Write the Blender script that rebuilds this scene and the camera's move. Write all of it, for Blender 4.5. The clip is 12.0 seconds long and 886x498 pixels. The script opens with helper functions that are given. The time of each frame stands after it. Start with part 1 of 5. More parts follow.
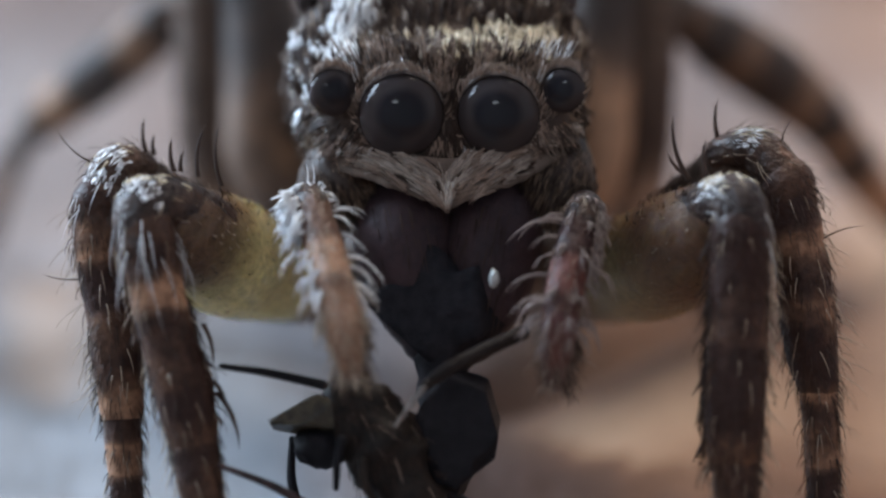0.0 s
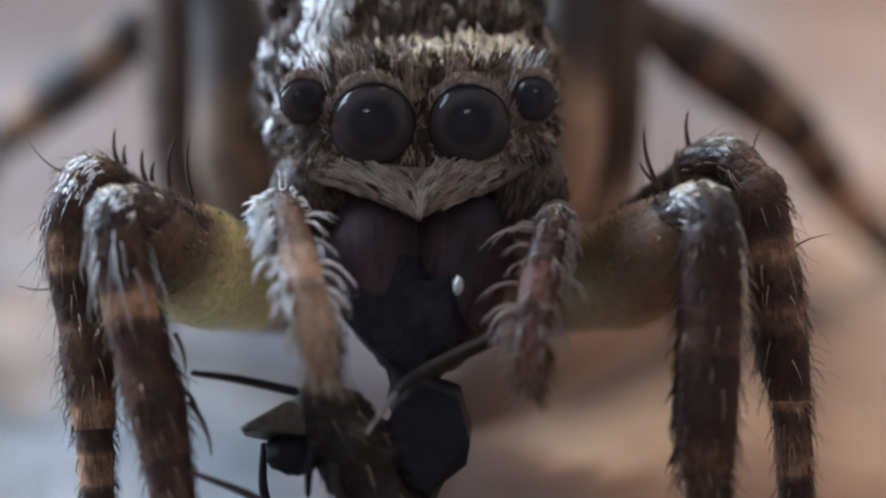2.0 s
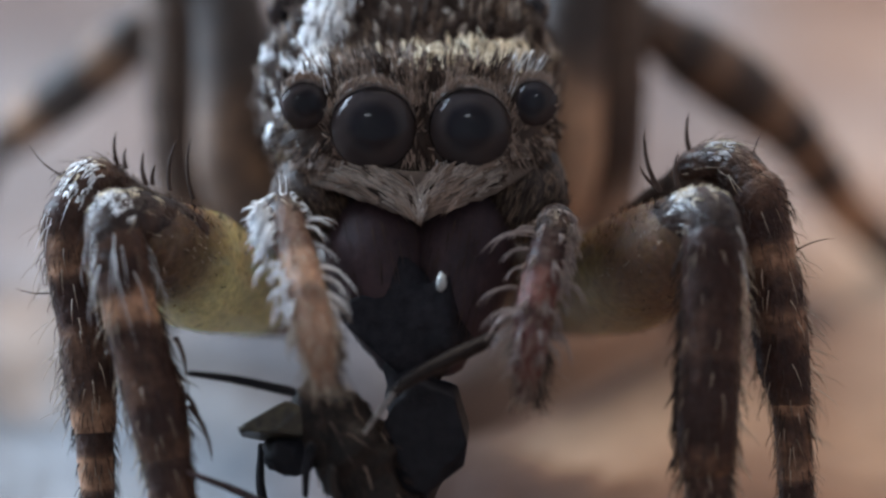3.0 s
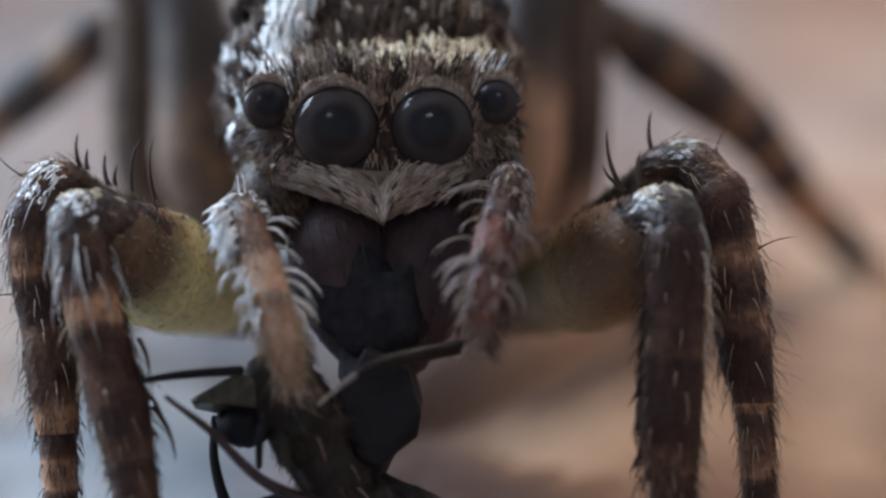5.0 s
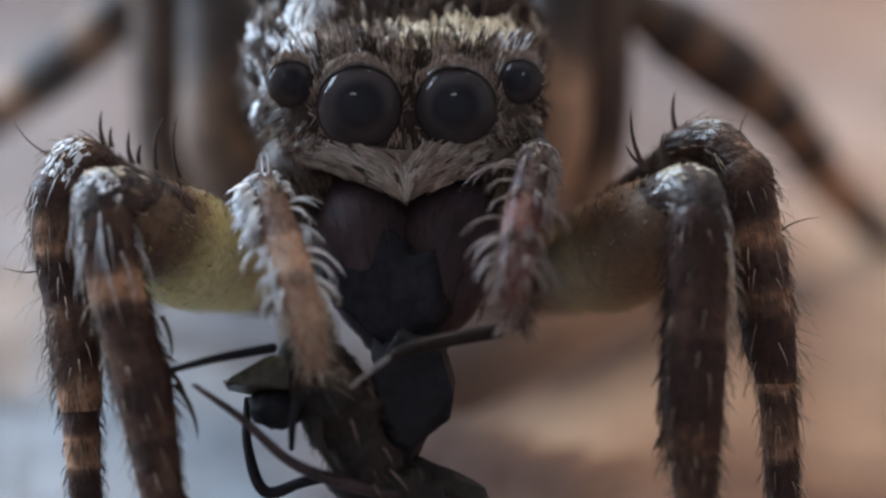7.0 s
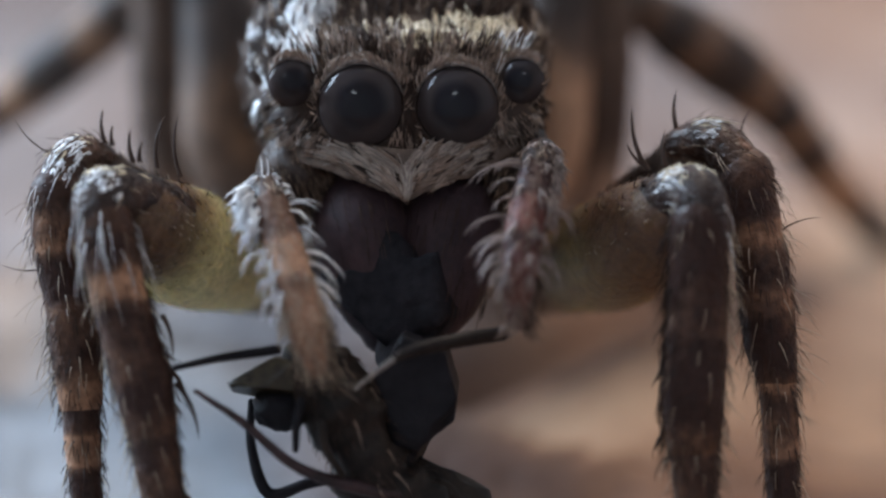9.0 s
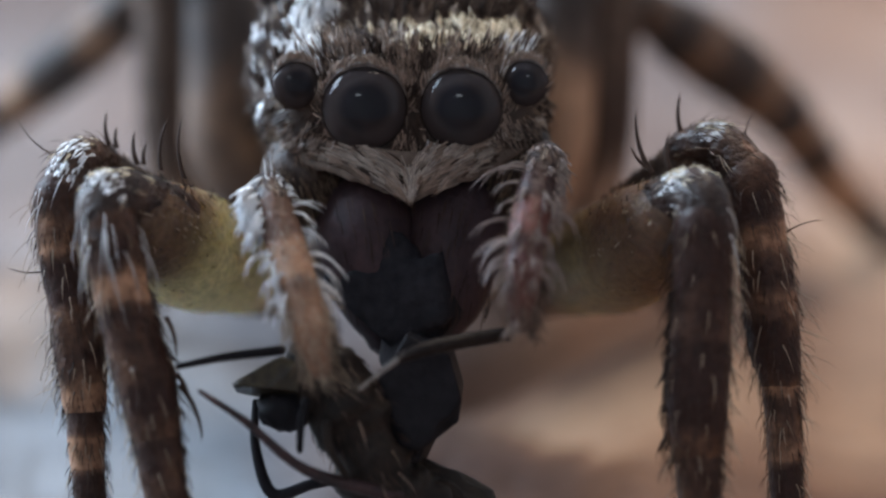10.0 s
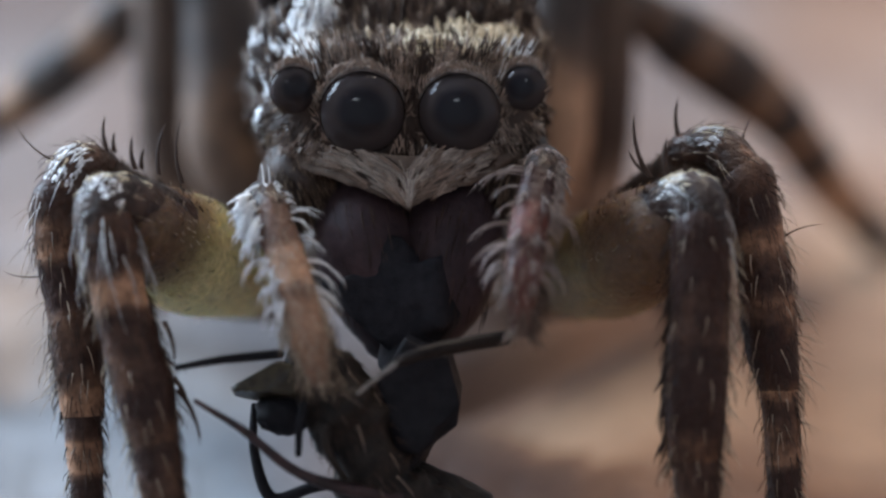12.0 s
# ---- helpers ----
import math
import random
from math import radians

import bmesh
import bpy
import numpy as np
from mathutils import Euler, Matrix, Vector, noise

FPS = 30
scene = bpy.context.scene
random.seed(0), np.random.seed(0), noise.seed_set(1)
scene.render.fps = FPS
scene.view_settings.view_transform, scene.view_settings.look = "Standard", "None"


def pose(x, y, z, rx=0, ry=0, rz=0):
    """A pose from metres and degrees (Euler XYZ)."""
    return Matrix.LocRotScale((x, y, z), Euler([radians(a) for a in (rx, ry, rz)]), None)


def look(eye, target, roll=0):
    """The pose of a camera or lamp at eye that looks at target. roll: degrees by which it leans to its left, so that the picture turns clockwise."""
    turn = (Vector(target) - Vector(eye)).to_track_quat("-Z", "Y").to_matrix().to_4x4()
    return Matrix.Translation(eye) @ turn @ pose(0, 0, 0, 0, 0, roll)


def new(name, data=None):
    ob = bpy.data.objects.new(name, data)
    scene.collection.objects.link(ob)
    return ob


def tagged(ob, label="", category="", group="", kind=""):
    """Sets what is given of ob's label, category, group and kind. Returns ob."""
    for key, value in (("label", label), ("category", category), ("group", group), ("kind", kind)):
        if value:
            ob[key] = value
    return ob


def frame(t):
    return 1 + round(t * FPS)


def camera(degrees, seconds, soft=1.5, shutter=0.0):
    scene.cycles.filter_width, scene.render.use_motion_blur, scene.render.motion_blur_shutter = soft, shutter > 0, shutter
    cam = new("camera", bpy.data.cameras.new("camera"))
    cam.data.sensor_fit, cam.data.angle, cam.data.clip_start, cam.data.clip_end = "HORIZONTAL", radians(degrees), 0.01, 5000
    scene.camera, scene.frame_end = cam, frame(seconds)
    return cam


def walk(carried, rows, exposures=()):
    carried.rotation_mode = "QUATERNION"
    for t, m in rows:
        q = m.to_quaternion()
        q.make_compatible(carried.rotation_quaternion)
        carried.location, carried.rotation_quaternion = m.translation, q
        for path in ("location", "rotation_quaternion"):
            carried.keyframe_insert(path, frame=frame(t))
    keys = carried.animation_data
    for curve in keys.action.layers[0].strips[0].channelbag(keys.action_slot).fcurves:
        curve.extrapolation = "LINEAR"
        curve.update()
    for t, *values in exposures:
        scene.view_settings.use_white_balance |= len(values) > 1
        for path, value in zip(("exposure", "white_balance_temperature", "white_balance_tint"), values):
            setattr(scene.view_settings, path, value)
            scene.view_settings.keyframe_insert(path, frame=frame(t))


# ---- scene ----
# ---- the camera: held by hand, some three centimetres before the spider's face ----
MM = 0.001
PITCH = 22.0                                  # how far it looks down on the ground
FACE = Vector((0, 0, 2.9)) * MM               # the middle of the view, at the spider's mouth
AXES = Matrix.Rotation(radians(-PITCH), 4, "X")
L = Matrix.Translation(FACE) @ AXES           # the frame in which the animals are laid out: x across, y away, z up
DISTANCE = 29.4

cam = camera(14.0, 12.0, soft=2.6)
cam.data.dof.use_dof = True
cam.data.dof.focus_distance = 29.2 * MM
cam.data.dof.aperture_fstop = 86.0


def held(dx, dz, roll):
    """The camera's pose when the view's middle lies dx, dz millimetres off the mouth."""
    return look(L @ (Vector((-0.28 * dx, -DISTANCE, -0.28 * dz)) * MM), L @ (Vector((dx, 0, dz)) * MM), roll)


SWAY = [
    (0.0, -0.2707, 0.0635, -0.34),
    (0.2, -0.2615, 0.0787, -0.30),
    (0.4, -0.3168, 0.1151, -0.25),
    (0.5, -0.2675, 0.0999, -0.23),
    (0.7, -0.2505, 0.0875, -0.25),
    (0.9, -0.2431, 0.1036, -0.26),
    (1.0, -0.1833, 0.0976, -0.27),
    (1.2, -0.2284, 0.1418, -0.28),
    (1.4, -0.1879, 0.1275, -0.29),
    (1.5, -0.1156, 0.1289, -0.29),
    (1.7, -0.0985, 0.1552, -0.28),
    (1.9, -0.0668, 0.1556, -0.27),
    (2.0, -0.0405, 0.1358, -0.26),
    (2.2, 0.0147, 0.1114, -0.25),
    (2.5, -0.0373, 0.1658, -0.24),
    (2.7, 0.0055, 0.1257, -0.23),
    (3.0, -0.0433, 0.1694, -0.22),
    (3.2, 0.0474, 0.1566, -0.21),
    (4.0, 0.1289, 0.1750, -0.18),
    (4.8, 0.2146, 0.1856, -0.16),
    (5.0, 0.2592, 0.1639, -0.15),
    (5.2, 0.1925, 0.2017, -0.11),
    (5.4, 0.2882, 0.1395, -0.07),
    (5.5, 0.2206, 0.1796, -0.05),
    (5.6, 0.1943, 0.1842, -0.05),
    (5.7, 0.2206, 0.1625, -0.05),
    (5.8, 0.1805, 0.1552, -0.05),
    (5.9, 0.0875, 0.1773, -0.05),
    (6.0, 0.0723, 0.1529, -0.05),
    (6.1, 0.0631, 0.1239, -0.06),
    (6.2, 0.0157, 0.1174, -0.07),
    (6.3, 0.0207, 0.1119, -0.08),
    (6.5, 0.0585, 0.0553, -0.10),
    (6.7, 0.0341, 0.0244, -0.10),
    (6.9, 0.0622, 0.0014, -0.10),
    (7.0, 0.0686, -0.0051, -0.10),
    (7.2, 0.0101, 0.0212, -0.09),
    (8.0, 0.0230, 0.0092, -0.06),
    (8.8, 0.0313, -0.0037, -0.03),
    (9.0, 0.0622, -0.0115, -0.02),
    (9.2, 0.0359, -0.0115, -0.01),
    (9.5, 0.0000, 0.0000, 0.00),
    (9.7, 0.0000, 0.0032, 0.00),
    (10.0, 0.0308, 0.0078, 0.00),
    (10.2, -0.0014, 0.0032, 0.00),
    (10.5, 0.0170, 0.0189, 0.00),
    (10.7, 0.0308, 0.0267, 0.00),
    (11.0, 0.0281, 0.0005, 0.00),
    (11.2, 0.0663, 0.0097, 0.00),
    (11.5, 0.0364, 0.0272, 0.00),
    (11.7, 0.0272, 0.0166, 0.00),
    (12.0, 0.0474, 0.0442, 0.00),
]
walk(cam, [(t, held(dx, dz, roll)) for t, dx, dz, roll in SWAY], exposures=[(0.0, 0.0), (12.0, 0.0)])

# ---- light: an overcast sky, a cool window on one side, a warm glow of sun from above and behind ----
world = bpy.data.worlds.new("sky")
scene.world = world
world.use_nodes = True
wn = world.node_tree.nodes
sky = wn.new("ShaderNodeTexSky")
sky.sky_type = "NISHITA"
sky.sun_disc = False
sky.sun_elevation = radians(57)
sky.sun_rotation = radians(19)
world.node_tree.links.new(sky.outputs[0], wn["Background"].inputs[0])
wn["Background"].inputs[1].default_value = 0.095

sun = new("sun", bpy.data.lights.new("sun", "SUN"))
sun.data.energy = 1.68
sun.data.angle = radians(22)
sun.data.color = (1.0, 0.87, 0.71)
sun.matrix_world = look((0.25, 0.72, 1.17), (0, 0, 0))

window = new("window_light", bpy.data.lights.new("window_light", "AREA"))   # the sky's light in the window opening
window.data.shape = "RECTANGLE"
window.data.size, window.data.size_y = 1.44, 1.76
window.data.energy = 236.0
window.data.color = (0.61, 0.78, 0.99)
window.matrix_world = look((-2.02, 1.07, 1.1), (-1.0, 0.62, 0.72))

high = new("eye_glint_lamp", bpy.data.lights.new("eye_glint_lamp", "AREA"))   # unseen lamp added behind for the eyes' glints, in a made-up window
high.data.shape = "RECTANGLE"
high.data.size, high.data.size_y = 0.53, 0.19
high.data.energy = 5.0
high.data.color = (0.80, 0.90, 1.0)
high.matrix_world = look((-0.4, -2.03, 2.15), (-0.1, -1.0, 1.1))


# ---- materials ----
def material(name, build, **base):
    m = bpy.data.materials.new(name)
    m.use_nodes = True
    n, l = m.node_tree.nodes, m.node_tree.links
    p = n["Principled BSDF"]
    for key, value in base.items():
        p.inputs[key.replace("_", " ")].default_value = value
    if build:
        build(n, l, p)
    return m


def texture(n, l, scale, detail=3.0, rough=0.55):
    c = n.new("ShaderNodeTexCoord")
    t = n.new("ShaderNodeTexNoise")
    t.inputs["Scale"].default_value, t.inputs["Detail"].default_value, t.inputs["Roughness"].default_value = scale, detail, rough
    l.new(c.outputs["Object"], t.inputs["Vector"])
    return t.outputs["Fac"]


def ramp(n, l, fac, stops):
    r = n.new("ShaderNodeValToRGB")
    e = r.color_ramp.elements
    while len(e) < len(stops):
        e.new(0.5)
    for el, (at, colour) in zip(e, stops):
        el.position, el.color = at, (*colour, 1)
    l.new(fac, r.inputs["Fac"])
    return r.outputs["Color"]


def mixed(n, l, fac, a, b, mode="MIX"):
    x = n.new("ShaderNodeMix")
    x.data_type, x.blend_type = "RGBA", mode
    for v, k in ((fac, 0), (a, 6), (b, 7)):
        if isinstance(v, (int, float)):
            x.inputs[k].default_value = v
        elif isinstance(v, tuple):
            x.inputs[k].default_value = (*v, 1)
        else:
            l.new(v, x.inputs[k])
    return x.outputs[2]


def maths(n, l, op, a, b):
    x = n.new("ShaderNodeMath")
    x.operation = op
    for v, k in ((a, 0), (b, 1)):
        if isinstance(v, (int, float)):
            x.inputs[k].default_value = v
        else:
            l.new(v, x.inputs[k])
    return x.outputs[0]


def bump(n, l, p, fac, height, strength=0.6):
    b = n.new("ShaderNodeBump")
    b.inputs["Strength"].default_value, b.inputs["Distance"].default_value = strength, height
    l.new(fac, b.inputs["Height"])
    l.new(b.outputs[0], p.inputs["Normal"])


def skin(name, low, high, rough, coarse=1500, fine=14000, height=0.00002, coat=0.0, shine=0.5):
    """Cuticle that wanders between two colours, finely pitted."""
    def build(n, l, p):
        a, b = texture(n, l, coarse), texture(n, l, fine, 2.0)
        f = maths(n, l, "ADD", maths(n, l, "MULTIPLY", a, 0.55), maths(n, l, "MULTIPLY", b, 0.45))
        l.new(ramp(n, l, f, [(0.36, low), (0.64, high)]), p.inputs["Base Color"])
        l.new(maths(n, l, "ADD", maths(n, l, "MULTIPLY", b, 0.3), rough - 0.15), p.inputs["Roughness"])
        bump(n, l, p, b, height)
    return material(name, build, Coat_Weight=coat, Coat_Roughness=0.2, Specular_IOR_Level=shine)


def banded(name, dark, pale, rough=0.38, fray=1.1, sub=0.0, scatter=0.0005, coat=0.0, gloss=0.16, shine=0.45, relief=0.00003):
    """Leg cuticle with dark and pale rings, from the mesh's own band value, frayed by noise."""
    def build(n, l, p):
        at = n.new("ShaderNodeAttribute")
        at.attribute_name = "band"
        a, b = texture(n, l, 5000, 3.0), texture(n, l, 17000, 2.0)
        wide = texture(n, l, 1900, 2.0)
        f = maths(n, l, "ADD", at.outputs["Fac"], maths(n, l, "MULTIPLY", maths(n, l, "SUBTRACT", a, 0.5), 0.7 * fray))
        f = maths(n, l, "ADD", f, maths(n, l, "MULTIPLY", maths(n, l, "SUBTRACT", wide, 0.5), 0.8 * fray))
        mid = tuple(0.75 * x + 0.17 * y for x, y in zip(dark, pale))
        c = ramp(n, l, f, [(0.06, dark), (0.36, mid), (0.76, pale)])
        c = mixed(n, l, 0.5, c, ramp(n, l, b, [(0.3, (0.25, 0.25, 0.25)), (0.7, (1, 1, 1))]), "MULTIPLY")
        l.new(c, p.inputs["Base Color"])
        l.new(maths(n, l, "ADD", maths(n, l, "MULTIPLY", b, 0.35), rough - 0.17), p.inputs["Roughness"])
        bump(n, l, p, b, relief, 0.7)
    return material(name, build, Specular_IOR_Level=shine, Subsurface_Weight=sub, Subsurface_Radius=(1.0, 0.7, 0.3), Subsurface_Scale=scatter, Coat_Weight=coat, Coat_Roughness=gloss)


def hairy(name, low, high, rough=0.42, shine=0.5):
    def build(n, l, p):
        g = n.new("ShaderNodeNewGeometry")
        l.new(ramp(n, l, g.outputs["Random Per Island"], [(0.0, low), (1.0, high)]), p.inputs["Base Color"])
    return material(name, build, Roughness=rough, Specular_IOR_Level=shine)


M_SHELL = skin("carapace_cuticle", (0.022, 0.015, 0.012), (0.075, 0.048, 0.035), 0.5, 2500, 9000, 0.00004, shine=0.15)
M_UNDER = skin("under_cuticle", (0.02, 0.012, 0.009), (0.07, 0.04, 0.025), 0.5)
M_FANG = skin("chelicera_cuticle", (0.030, 0.0205, 0.0235), (0.056, 0.034, 0.037), 0.62, 2200, shine=0.15)
M_LEG = banded("banded_leg_cuticle", (0.040, 0.019, 0.0145), (0.52, 0.28, 0.165), 0.42, fray=0.95, shine=0.16)
M_KNEE = banded("glossy_knee_cuticle", (0.030, 0.017, 0.014), (0.42, 0.22, 0.13), rough=0.42, coat=0.12, gloss=0.12, shine=0.2, relief=0.00007)
M_FAR = banded("banded_hind_leg_cuticle", (0.066, 0.050, 0.043), (0.50, 0.285, 0.17), 0.55, fray=0.6, shine=0.2)
M_THIRD = banded("pale_banded_shank_cuticle", (0.072, 0.047, 0.036), (0.46, 0.30, 0.21), 0.6, fray=0.6, shine=0.12)
M_FEMUR = banded("yellow_femur_cuticle", (0.14, 0.083, 0.053), (0.76, 0.66, 0.33), 0.55, 0.28, 1.0, 0.0005, shine=0.2)
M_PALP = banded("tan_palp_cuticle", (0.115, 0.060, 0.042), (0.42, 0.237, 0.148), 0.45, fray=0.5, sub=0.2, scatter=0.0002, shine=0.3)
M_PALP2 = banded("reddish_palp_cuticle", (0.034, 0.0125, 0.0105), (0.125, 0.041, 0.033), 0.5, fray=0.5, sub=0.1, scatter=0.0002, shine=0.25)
M_LID = skin("eye_rim_scales", (0.06, 0.050, 0.046), (0.27, 0.235, 0.215), 0.35, 9000)
M_WHITE = hairy("white_hair", (0.42, 0.42, 0.43), (0.84, 0.83, 0.82), 0.3)
M_BEIGE = hairy("beige_hair", (0.18, 0.13, 0.09), (0.46, 0.36, 0.26))
M_GOLD = hairy("golden_brown_hair", (0.052, 0.034, 0.023), (0.23, 0.155, 0.105), 0.35, 0.3)
M_FRINGE = hairy("fringe_hair", (0.15, 0.115, 0.095), (0.40, 0.325, 0.27), 0.36)
M_WOOL = hairy("white_wool", (0.66, 0.67, 0.69), (0.92, 0.92, 0.92), 0.3)
M_CROWN = hairy("crown_hair", (0.16, 0.13, 0.11), (0.50, 0.43, 0.37), 0.3)
M_VEIL = skin("fringe_underhair", (0.07, 0.050, 0.040), (0.16, 0.117, 0.092), 0.6, 4000, shine=0.2)
M_CHEEK = skin("velvet_cheek", (0.030, 0.021, 0.018), (0.075, 0.052, 0.042), 0.6, 3500, shine=0.2)
M_TAUPE = hairy("taupe_fuzz", (0.10, 0.068, 0.05), (0.31, 0.22, 0.17), 0.4, 0.35)
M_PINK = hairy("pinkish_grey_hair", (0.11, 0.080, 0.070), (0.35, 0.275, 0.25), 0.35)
M_SCALE = hairy("pale_gold_scale", (0.48, 0.39, 0.26), (0.90, 0.79, 0.60), 0.22)
M_DARK = hairy("dark_hair", (0.020, 0.013, 0.011), (0.062, 0.038, 0.028), 0.55, 0.12)
M_ANT = skin("black_ant_cuticle", (0.0085, 0.008, 0.0095), (0.018, 0.0165, 0.0195), 0.6, 3000, height=0.00002, shine=0.1)
M_PULP = skin("moist_black_pulp", (0.012, 0.0115, 0.0135), (0.026, 0.0235, 0.0275), 0.75, 5000, shine=0.08)
M_ANT_BROWN = skin("dark_brown_ant_cuticle", (0.010, 0.0075, 0.0065), (0.028, 0.020, 0.016), 0.55, 3500, shine=0.15)
M_ANT_OLIVE = skin("olive_ant_cuticle", (0.016, 0.0125, 0.009), (0.062, 0.048, 0.027), 0.4, 6500, shine=0.32)
M_DROP = skin("wet_droplet", (0.18, 0.19, 0.19), (0.36, 0.37, 0.36), 0.25, 6000, coat=0.5)
M_ANT_LEG = skin("reddish_ant_leg_cuticle", (0.016, 0.010, 0.010), (0.055, 0.027, 0.027), 0.45, 4000, shine=0.3)
M_ANT_SHINE = skin("shiny_ant_leg_cuticle", (0.010, 0.0075, 0.007), (0.025, 0.018, 0.0155), 0.5, 4000, shine=0.12)
M_ANT_TIP = skin("highlit_ant_shin_cuticle", (0.10, 0.09, 0.085), (0.24, 0.22, 0.20), 0.3, 6000, coat=0.5)


def eye_build(n, l, p):
    at = n.new("ShaderNodeAttribute")
    at.attribute_name = "band"
    a = texture(n, l, 4000)
    l.new(ramp(n, l, at.outputs["Fac"], [(0.0, (0.012, 0.012, 0.015)), (0.31, (0.013, 0.012, 0.015)), (0.46, (0.033, 0.027, 0.027)), (1.0, (0.048, 0.037, 0.036))]), p.inputs["Base Color"])
    bump(n, l, p, a, 0.000012, 0.35)


M_EYE = material("black_eye_lens", eye_build, Roughness=0.06, Specular_IOR_Level=0.14)


def ground_build(n, l, p):
    a, b, c = texture(n, l, 90, 4.0), texture(n, l, 300, 3.0, 0.5), texture(n, l, 2600, 4.0, 0.65)
    warm = ramp(n, l, b, [(0.34, (0.14, 0.060, 0.033)), (0.5, (0.265, 0.130, 0.071)), (0.64, (0.40, 0.228, 0.140))])
    # bluish greys: the window's cool cast on the left is put into the colour
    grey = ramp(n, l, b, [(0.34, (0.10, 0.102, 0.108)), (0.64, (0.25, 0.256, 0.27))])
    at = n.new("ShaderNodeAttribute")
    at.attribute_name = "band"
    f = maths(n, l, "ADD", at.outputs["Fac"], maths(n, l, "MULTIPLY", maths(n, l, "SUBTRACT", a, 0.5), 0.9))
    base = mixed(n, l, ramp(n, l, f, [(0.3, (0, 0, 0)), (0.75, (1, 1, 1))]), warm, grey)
    # shade painted into the base colour; negative values make it paler
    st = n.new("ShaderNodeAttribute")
    st.attribute_name = "painted_shade"
    shade_mix = maths(n, l, "MULTIPLY", st.outputs["Fac"], maths(n, l, "ADD", maths(n, l, "MULTIPLY", b, 0.9), 0.45))
    base = mixed(n, l, maths(n, l, "MAXIMUM", shade_mix, 0.0), base, (0.075, 0.036, 0.026))
    base = mixed(n, l, maths(n, l, "MAXIMUM", maths(n, l, "MULTIPLY", shade_mix, -1.0), 0.0), base, (0.61, 0.40, 0.26))
    base = mixed(n, l, 0.35, base, ramp(n, l, c, [(0.25, (0.35, 0.3, 0.28)), (0.65, (1, 1, 1))]), "MULTIPLY")
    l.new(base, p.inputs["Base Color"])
    l.new(maths(n, l, "ADD", maths(n, l, "MULTIPLY", c, 0.3), 0.5), p.inputs["Roughness"])
    bump(n, l, p, c, 0.00012, 0.7)


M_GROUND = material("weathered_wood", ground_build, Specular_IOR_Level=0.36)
M_FRAME = skin("painted_wood", (0.55, 0.53, 0.50), (0.68, 0.66, 0.62), 0.5, 12, 160, 0.0004)
M_WALL = skin("dim_plaster", (0.43, 0.41, 0.40), (0.52, 0.495, 0.48), 0.7, 8, 90, 0.001)


# ---- shapes, in millimetres ----
def curve_through(pts, t):
    """A smooth curve through the points, t from 0 to their number less one."""
    i = min(int(t), len(pts) - 2)
    f = t - i
    p1, p2 = pts[i], pts[i + 1]
    p0 = pts[i - 1] if i else p1 * 2 - p2
    p3 = pts[i + 2] if i + 2 < len(pts) else p2 * 2 - p1
    return 0.5 * ((2 * p1) + (p2 - p0) * f + (2 * p0 - 5 * p1 + 4 * p2 - p3) * f * f + (3 * p1 - p0 - 3 * p2 + p3) * f ** 3)


